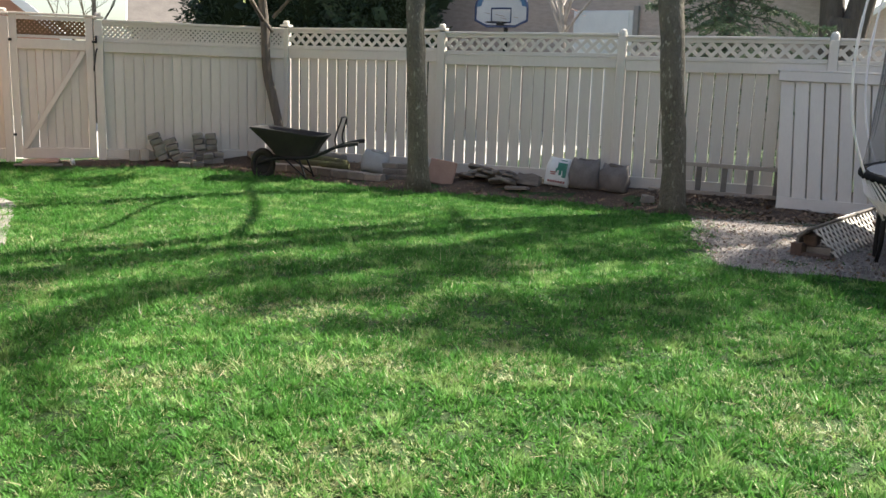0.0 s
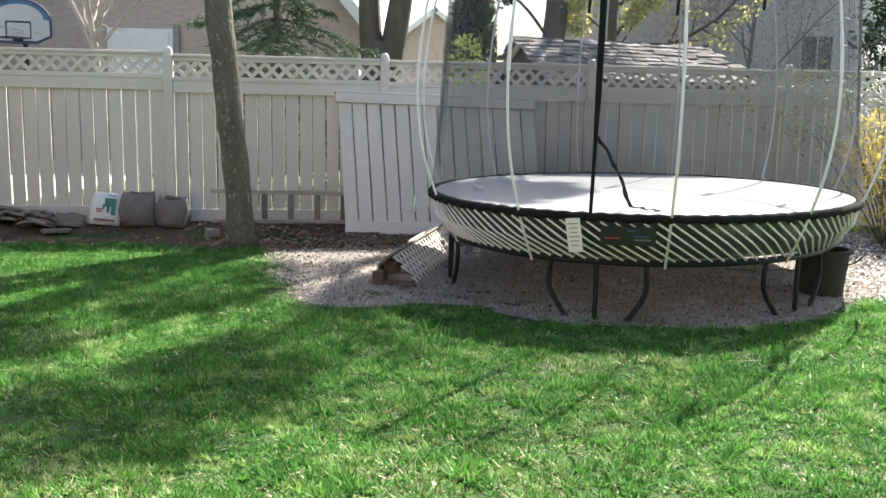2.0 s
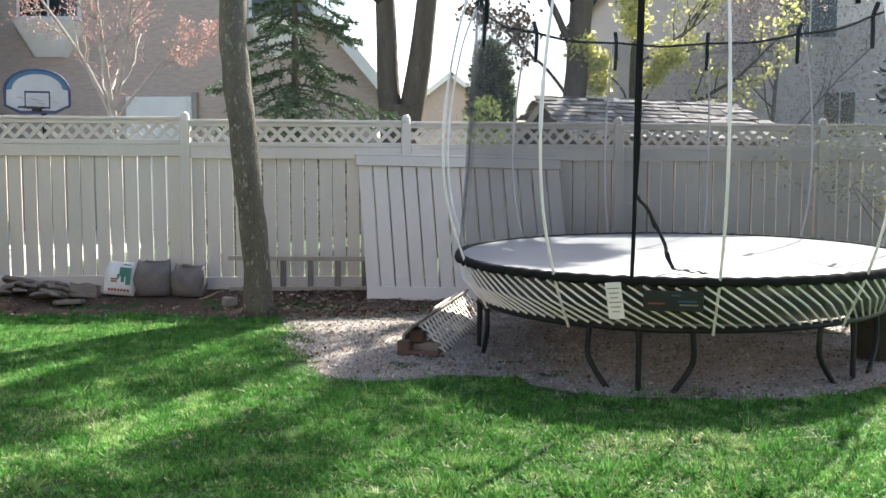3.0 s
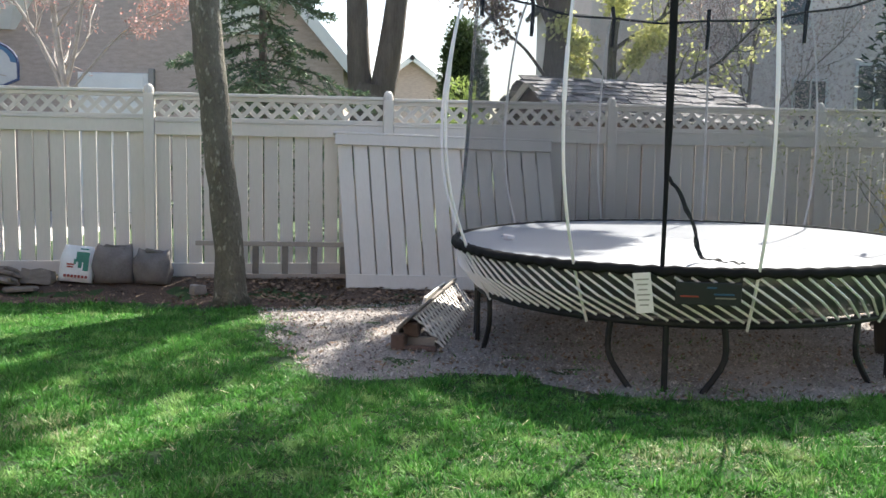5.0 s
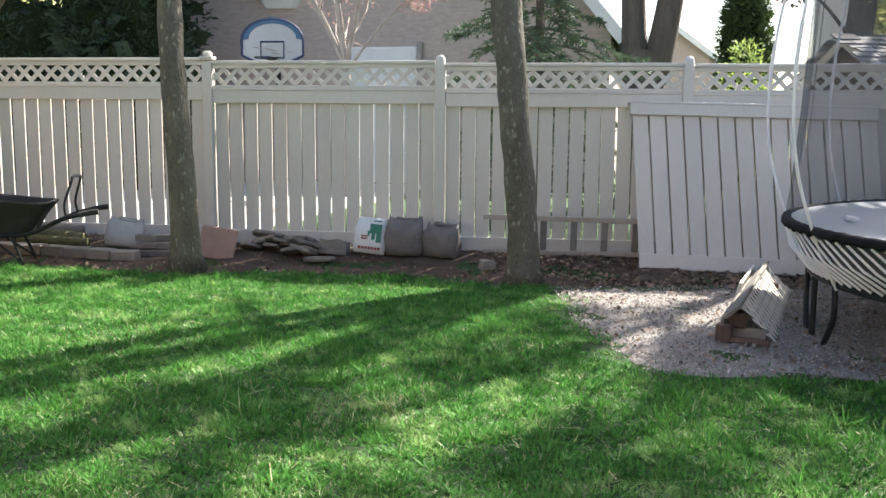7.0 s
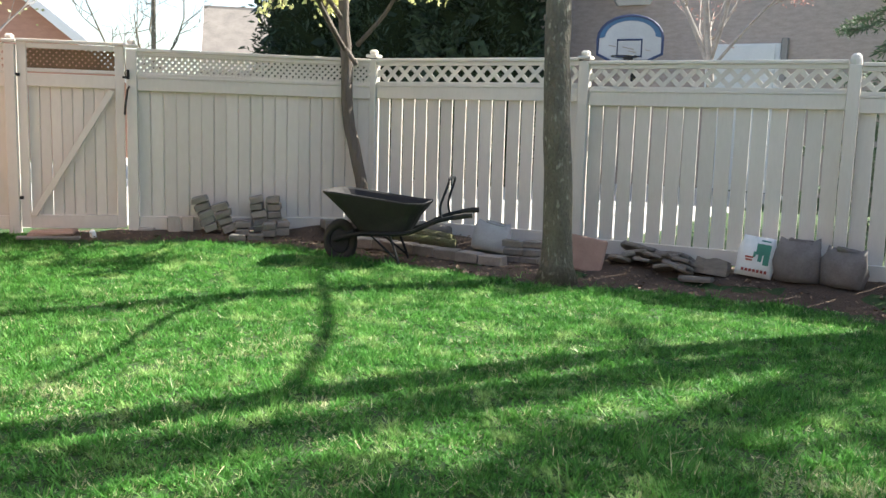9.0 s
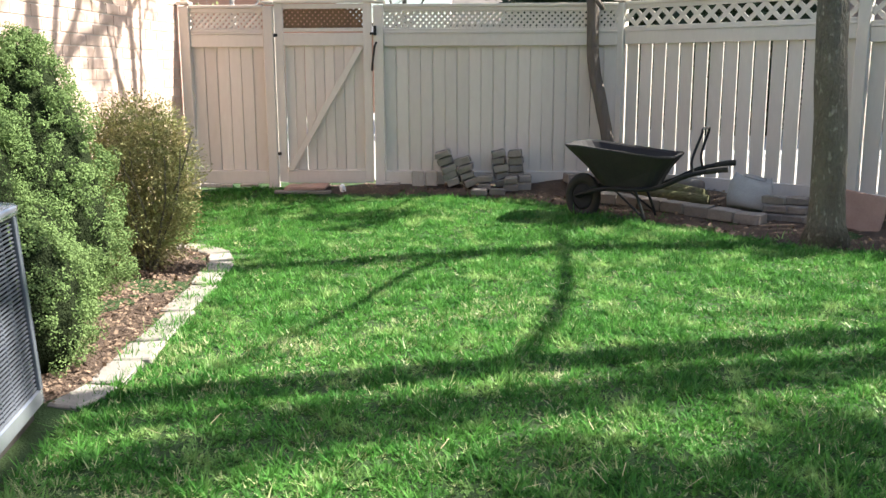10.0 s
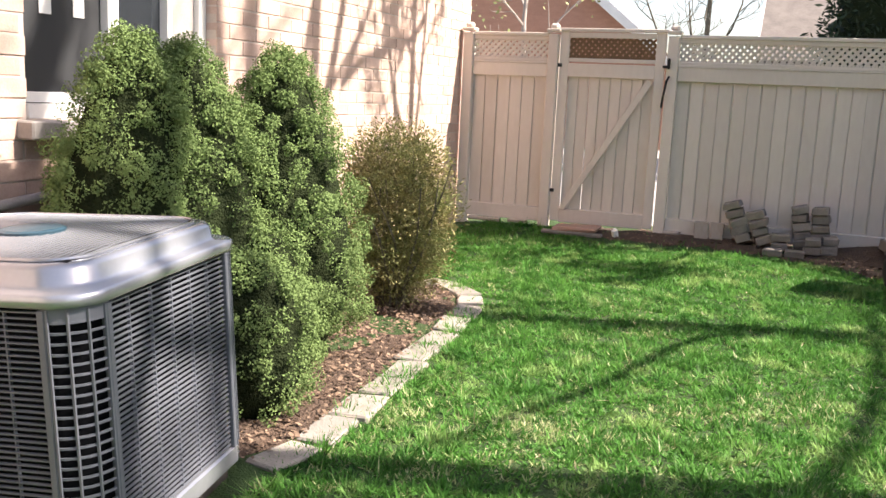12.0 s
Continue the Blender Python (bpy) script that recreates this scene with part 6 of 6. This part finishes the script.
def spruce(name, label, base, height, spread, seed, material, tiers=15, start=0.9):
    """A spruce: straight stem, drooping boughs with hanging side twigs clad in needles."""
    rg, r = random.Random(seed), np.random.default_rng(seed)
    t = thing(name, label, "conifer", Matrix.Translation(base))
    part("trunk", lathe(bmesh.new(), [(0.085, 0), (0.06, height * 0.5), (0.012, height)], 8), BARK_DARK, t)
    bm = bmesh.new()
    c, o = [], []
    def clad(a, b, n):
        d = (b - a).normalized()
        for i in range(n):
            p = a.lerp(b, (i + rg.random()) / n)
            c.append(p)
            o.append(d * 0.9 + Vector((rg.uniform(-1, 1), rg.uniform(-1, 1), rg.uniform(-0.5, 1.0))) * 0.7)
    for k in range(tiers):
        f = k / (tiers - 1)
        for j in range(4):
            z = start + (height - start) * (f + rg.uniform(-0.4, 0.4) / tiers)
            a = 2 * math.pi * (j + rg.random() * 0.8) / 4 + k * 0.9
            out = Vector((math.cos(a), math.sin(a), 0))
            side = Vector((-out.y, out.x, 0))
            L = (spread * (1 - f) ** 0.8 + 0.12) * rg.uniform(0.65, 1.15)
            pts = spline([(0, 0, z), out * L * 0.45 + Vector((0, 0, z - 0.10 * L)), out * L * 0.8 + Vector((0, 0, z - 0.26 * L)), out * L + Vector((0, 0, z - 0.27 * L))], 3)
            tube(bm, pts, [0.017 * (1 - 0.8 * i / (len(pts) - 1)) for i in range(len(pts))], 4)
            m = len(pts) - 1
            for i in range(m):
                clad(pts[i], pts[i + 1], int(22 * L) + 3)
                for s in (-1, 1):
                    if i < 1:
                        continue
                    p = pts[i].lerp(pts[i + 1], rg.random())
                    tw = (1.15 - i / m) * 0.34 * L * rg.uniform(0.6, 1.2) + 0.06
                    q = p + side * s * tw * 0.8 + out * tw * 0.5 + Vector((0, 0, -tw * rg.uniform(0.15, 0.6)))
                    tube(bm, [p, q], [0.006, 0.002], 3)
                    clad(p, q, int(105 * tw) + 5)
    tagged(part("boughwork", bm, BARK_DARK, t), kind="stuff")
    leaves("needles", np.array([tuple(v) for v in c]), 0.075, material, t, "", r, 0.22, np.array([tuple(v) for v in o]), 0.2)
    return t


spruce("spruce", "blue green spruce with open drooping boughs behind the fence", (-2.72, 15.6, 0), 6.2, 1.85, 61, SPRUCE, 20)
for k, (x, y, hh, rr) in enumerate(((-11.4, 19.0, 8.0, 1.5), (-13.6, 19.6, 8.5, 1.7), (-16.0, 19.6, 8.5, 1.7))):
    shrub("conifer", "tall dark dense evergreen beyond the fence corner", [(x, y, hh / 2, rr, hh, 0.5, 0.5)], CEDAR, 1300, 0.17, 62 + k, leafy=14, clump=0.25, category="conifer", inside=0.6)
shrub("cedar", "narrow green cedar column in sunlit colour behind the fence", [(0.55, 20.0, 2.1, 0.45, 4.2, 0.4)], CEDAR_LIT, 1100, 0.08, 65, leafy=24, clump=0.12, category="conifer")
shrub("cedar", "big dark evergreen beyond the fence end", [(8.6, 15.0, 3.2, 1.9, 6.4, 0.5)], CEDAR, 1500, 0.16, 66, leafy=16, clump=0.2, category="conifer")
SPROUT = shade("fresh_green_sprouts", (0.36, 0.44, 0.14), (0.22, 0.32, 0.08), 4, 30, 0.6, bump=0, rnd=0.3, island=True, trans=0.4)
shrub("shrub", "light green sprouting shrub behind the fence", [(0.42, 18.0, 1.5, 0.42, 2.8, 0.4)], SPROUT, 300, 0.10, 67, stems=18, inside=0.3, leafy=8, clump=0.1)
shrub("shrub", "forsythia in yellow bloom by the fence end", [(4.95, 10.95, 0.85, 0.55, 1.6, 0.45)], FORSYTHIA, 420, 0.05, 68, stems=24, inside=0.3, leafy=9, clump=0.1)
shrub("shrub", "shrub with white spring blossom by the fence end", [(5.25, 11.3, 1.35, 0.75, 2.1, 0.45)], BLOSSOM, 120, 0.06, 69, stems=20, inside=0.4, leafy=12, clump=0.10)
ivy = shrub("climbing_plant", "pale leaved climber hanging over the fence top", [(3.75, 11.72, 1.55, 0.75, 1.0, 0.4), (4.6, 11.7, 1.5, 0.7, 1.2, 0.4)], IVY, 130, 0.055, 70, stems=10, inside=0.3, leafy=7, clump=0.16)


# ---- lawn ----
def inside(poly, x, y):
    """For arrays of points: which lie within the outline."""
    hit = np.zeros(len(x), bool)
    n = len(poly)
    for i in range(n):
        (x1, y1), (x2, y2) = poly[i], poly[(i + 1) % n]
        c = ((y1 > y) != (y2 > y)) & (x < (x2 - x1) * (y - y1) / ((y2 - y1) or 1e-9) + x1)
        hit ^= c
    return hit


HOUSE_BED = [hp(x, y - 0.05)[:2] for x, y in EDGE] + [hp(2.75, -0.5)[:2], hp(12, -0.5)[:2], hp(12, 0.5)[:2], hp(7.45, 0.6)[:2], hp(7.34, 1.72)[:2], hp(6.2, 1.58)[:2]]
LAWN = [(-10.9, 7.9), (-9.6, 9.0), (-8.0, 10.2), (-5.0, 10.2), (-2.0, 10.5), (-1.0, 9.0), (3.2, 8.6), (6.5, 10.0), (6.5, -4.0), (-0.8, -4.0), (-2.2, -1.9), hp(2.5, 0.1)[:2], hp(0.05, 0.1)[:2]]


def fast_ground(x, y):
    return np.array([ground_z(a, b) for a, b in zip(x, y)])


def wave(x, y, s, k):
    return np.sin(x * s + 1.7 * np.sin(y * s * 0.6 + k)) * np.sin(y * s * 1.1 + 1.3 * np.sin(x * s * 0.8 - k))


def blades(name, x, y, cx, cy, tall, k, length, width, r, material, label, lean=0.75):
    """Tufts of k blades at each point, fanning out from the middle of their clump, each blade a thin triangle."""
    n = len(x) * k
    size = np.repeat(tall, k)
    away = np.arctan2(y - cy, x - cx)
    a = np.repeat(away, k) + r.normal(scale=1.0, size=n)
    rad = np.abs(r.normal(scale=0.009, size=n))
    px, py = np.repeat(x, k) + np.cos(a) * rad, np.repeat(y, k) + np.sin(a) * rad
    z = np.repeat(fast_ground(x, y), k)
    ln = r.uniform(length[0], length[1], n) * size
    le = np.clip(r.normal(lean, 0.34, n), 0.05, 1.40)
    d = np.stack([np.cos(a) * np.sin(le), np.sin(a) * np.sin(le), np.cos(le)], axis=1) * ln[:, None]
    b = a + np.pi / 2 + r.normal(scale=0.5, size=n)
    w = np.stack([np.cos(b), np.sin(b), np.zeros(n)], axis=1) * r.uniform(width[0], width[1], n)[:, None]
    p = np.stack([px, py, z], axis=1)
    tagged(soup(name, np.stack([p - w, p + w, p + d], axis=1).reshape(-1, 3), 3, material), label, "grass", kind="stuff")


def make_lawn(seed=80):
    r = np.random.default_rng(seed)
    # clumps, thickest round the walk, thinning out behind it
    clumps = 225000
    x, y = r.uniform(-11, 6.5, clumps), r.uniform(-4, 10.5, clumps)
    thick = 0.12 + 0.80 * np.clip((y - 1.0) / 1.2, 0, 1) * np.clip((3.9 - x) / 0.8, 0, 1)
    pick = (r.uniform(size=clumps) < thick) & inside(LAWN, x, y) & ~inside(HOUSE_BED, x, y)
    pick &= r.uniform(size=clumps) < 0.92 + 0.40 * wave(x, y, 9.0, 1.0)
    cx, cy = x[pick], y[pick]
    tall = np.exp(r.normal(scale=0.40, size=len(cx))) * (1 + 0.22 * wave(cx, cy, 3.1, 0.0) + 0.25 * wave(cx, cy, 9.0, 1.0))
    k = 5
    cx, cy, tall = np.repeat(cx, k), np.repeat(cy, k), np.repeat(tall, k)
    tufts = len(cx)
    x, y = cx + r.normal(scale=0.025, size=tufts), cy + r.normal(scale=0.025, size=tufts)
    tall = tall * (1.15 - 0.5 * np.clip(np.hypot(x - cx, y - cy) / 0.06, 0, 1))
    dry = wave(cx, cy, 2.1, 5.0) + 0.6 * wave(cx, cy, 5.3, 4.0)
    keep = ~inside(HOUSE_BED, x, y)
    ed = 0.11 * wave(x, y, 5.0, 1.0) + 0.11 * wave(x, y, 13, 2.0) + r.normal(scale=0.05, size=tufts)
    keep &= ~inside(GRAVEL_EDGE, x + ed, y + ed) | (r.uniform(size=tufts) < 0.02 + 0.16 * np.clip(wave(x, y, 6.0, 2.5) - 0.45, 0, 1))
    keep &= ~inside(BED, x + ed, y + ed) | (r.uniform(size=tufts) < 0.04)
    x, y, cx, cy, tall, dry = (q[keep] for q in (x, y, cx, cy, tall, dry))
    worn = 0.25 + 0.75 * np.clip((x + 8.6) / 3.0, 0, 1) * np.clip((8.5 - y) / 3.0, 0, 1)
    pale = r.uniform(size=len(x)) < worn * np.clip(0.12 + 0.60 * np.clip(dry - 0.35, 0, 1), 0, 0.6)
    g = ~pale
    blades("grass", x[g], y[g], cx[g], cy[g], tall[g], 4, (0.020, 0.045), (0.0032, 0.0063), r, GRASS, "short green lawn grass in uneven tufts", 0.98)
    blades("dry_grass", x[pale], y[pale], cx[pale], cy[pale], tall[pale], 5, (0.016, 0.040), (0.0020, 0.0040), r, DRYGRASS, "pale dry blades among the lawn grass", 1.05)
    # straw and dry stalks lying on the lawn
    m = 420
    x, y = r.uniform(-9.5, 4.5, m), r.uniform(0.5, 9.8, m)
    k = inside(LAWN, x, y) & ~inside(HOUSE_BED, x, y)
    x, y = x[k], y[k]
    m = len(x)
    a = r.uniform(0, 2 * np.pi, m)
    ln = r.uniform(0.03, 0.10, m) * np.where(r.uniform(size=m) < 0.12, 2.0, 1.0)
    p = np.stack([x, y, fast_ground(x, y) + r.uniform(0.03, 0.05, m)], axis=1)
    d = np.stack([np.cos(a) * ln, np.sin(a) * ln, r.normal(scale=0.01, size=m)], axis=1)
    w = np.stack([-np.sin(a), np.cos(a), np.zeros(m)], axis=1) * 0.0014
    v = np.stack([p - w, p + w, p + d + w, p + d - w], axis=1).reshape(-1, 3)
    tagged(soup("straw", v, 4, STRAW), "dry straw stalks lying on the lawn", "straw", kind="stuff")


STRAW = shade("dry_straw", (0.52, 0.44, 0.28), (0.38, 0.31, 0.18), 5, 40, 0.8, bump=0, rnd=0.25, island=True)
make_lawn()


def scatter_flat(name, label, category, poly, n, size, material, seed, lift=0.03, aspect=0.6, tilt=0.5):
    """Flat chips or leaves strewn over a patch."""
    r = np.random.default_rng(seed)
    xs, ys = [p[0] for p in poly], [p[1] for p in poly]
    x, y = r.uniform(min(xs), max(xs), n), r.uniform(min(ys), max(ys), n)
    k = inside(poly, x, y)
    x, y = x[k], y[k]
    c = np.stack([x, y, fast_ground(x, y) + lift * r.uniform(0.6, 1.2, len(x))], axis=1)
    a = r.uniform(0, 2 * np.pi, len(x))
    d = np.stack([np.cos(a), np.sin(a), r.normal(scale=tilt * 0.6, size=len(x))], axis=1)
    w = np.stack([-np.sin(a), np.cos(a), r.normal(scale=tilt, size=len(x))], axis=1)
    s = (size * r.uniform(0.5, 1.5, len(x)))[:, None]
    v = np.stack([c - d * s / 2, c + w * s * aspect / 2, c + d * s / 2, c - w * s * aspect / 2], axis=1).reshape(-1, 3)
    return tagged(soup(name, v, 4, material), label, category, kind="stuff")


CHIP = shade("gravel_chips", (0.44, 0.395, 0.37), (0.17, 0.148, 0.132), 3, 40, 0.9, bump=0, rnd=0.45, island=True)
scatter_flat("gravel", "loose pinkish grey gravel chips", "gravel", GRAVEL_EDGE, 120000, 0.0135, CHIP, 90, 0.024, 0.75, 0.7)
scatter_flat("leaf_litter", "dry brown leaf litter on the soil bed", "leaf litter", BED, 6000, 0.035, LITTER, 91, 0.03)
scatter_flat("leaf_litter", "dry brown leaf litter in the house bed", "leaf litter", HOUSE_BED[:-6] + [hp(2.8, 0.1)[:2], hp(7.3, 0.1)[:2]], 16000, 0.024, LITTER, 92, 0.035)
scatter_flat("leaf_litter", "dry leaf bits strewn over the gravel", "leaf litter", GRAVEL_EDGE, 9000, 0.03, LITTER, 95, 0.03)
scatter_flat("fallen_petals", "white petals strewn on the ground by the shrubs", "petals", [(3.2, 7.6), (4.2, 7.6), (6.5, 9), (6.5, 11.8), (3.6, 11.6), (3.4, 9)], 3500, 0.035, BLOSSOM, 93, 0.05)
scatter_flat("leaf_litter", "dry leaves along the foot of the fence", "leaf litter", [(-2.7, 10.6), (-1.2, 10.2), (0.2, 10.4), (0.5, 11.7), (-2.7, 11.35)], 2600, 0.05, LITTER, 94, 0.03)
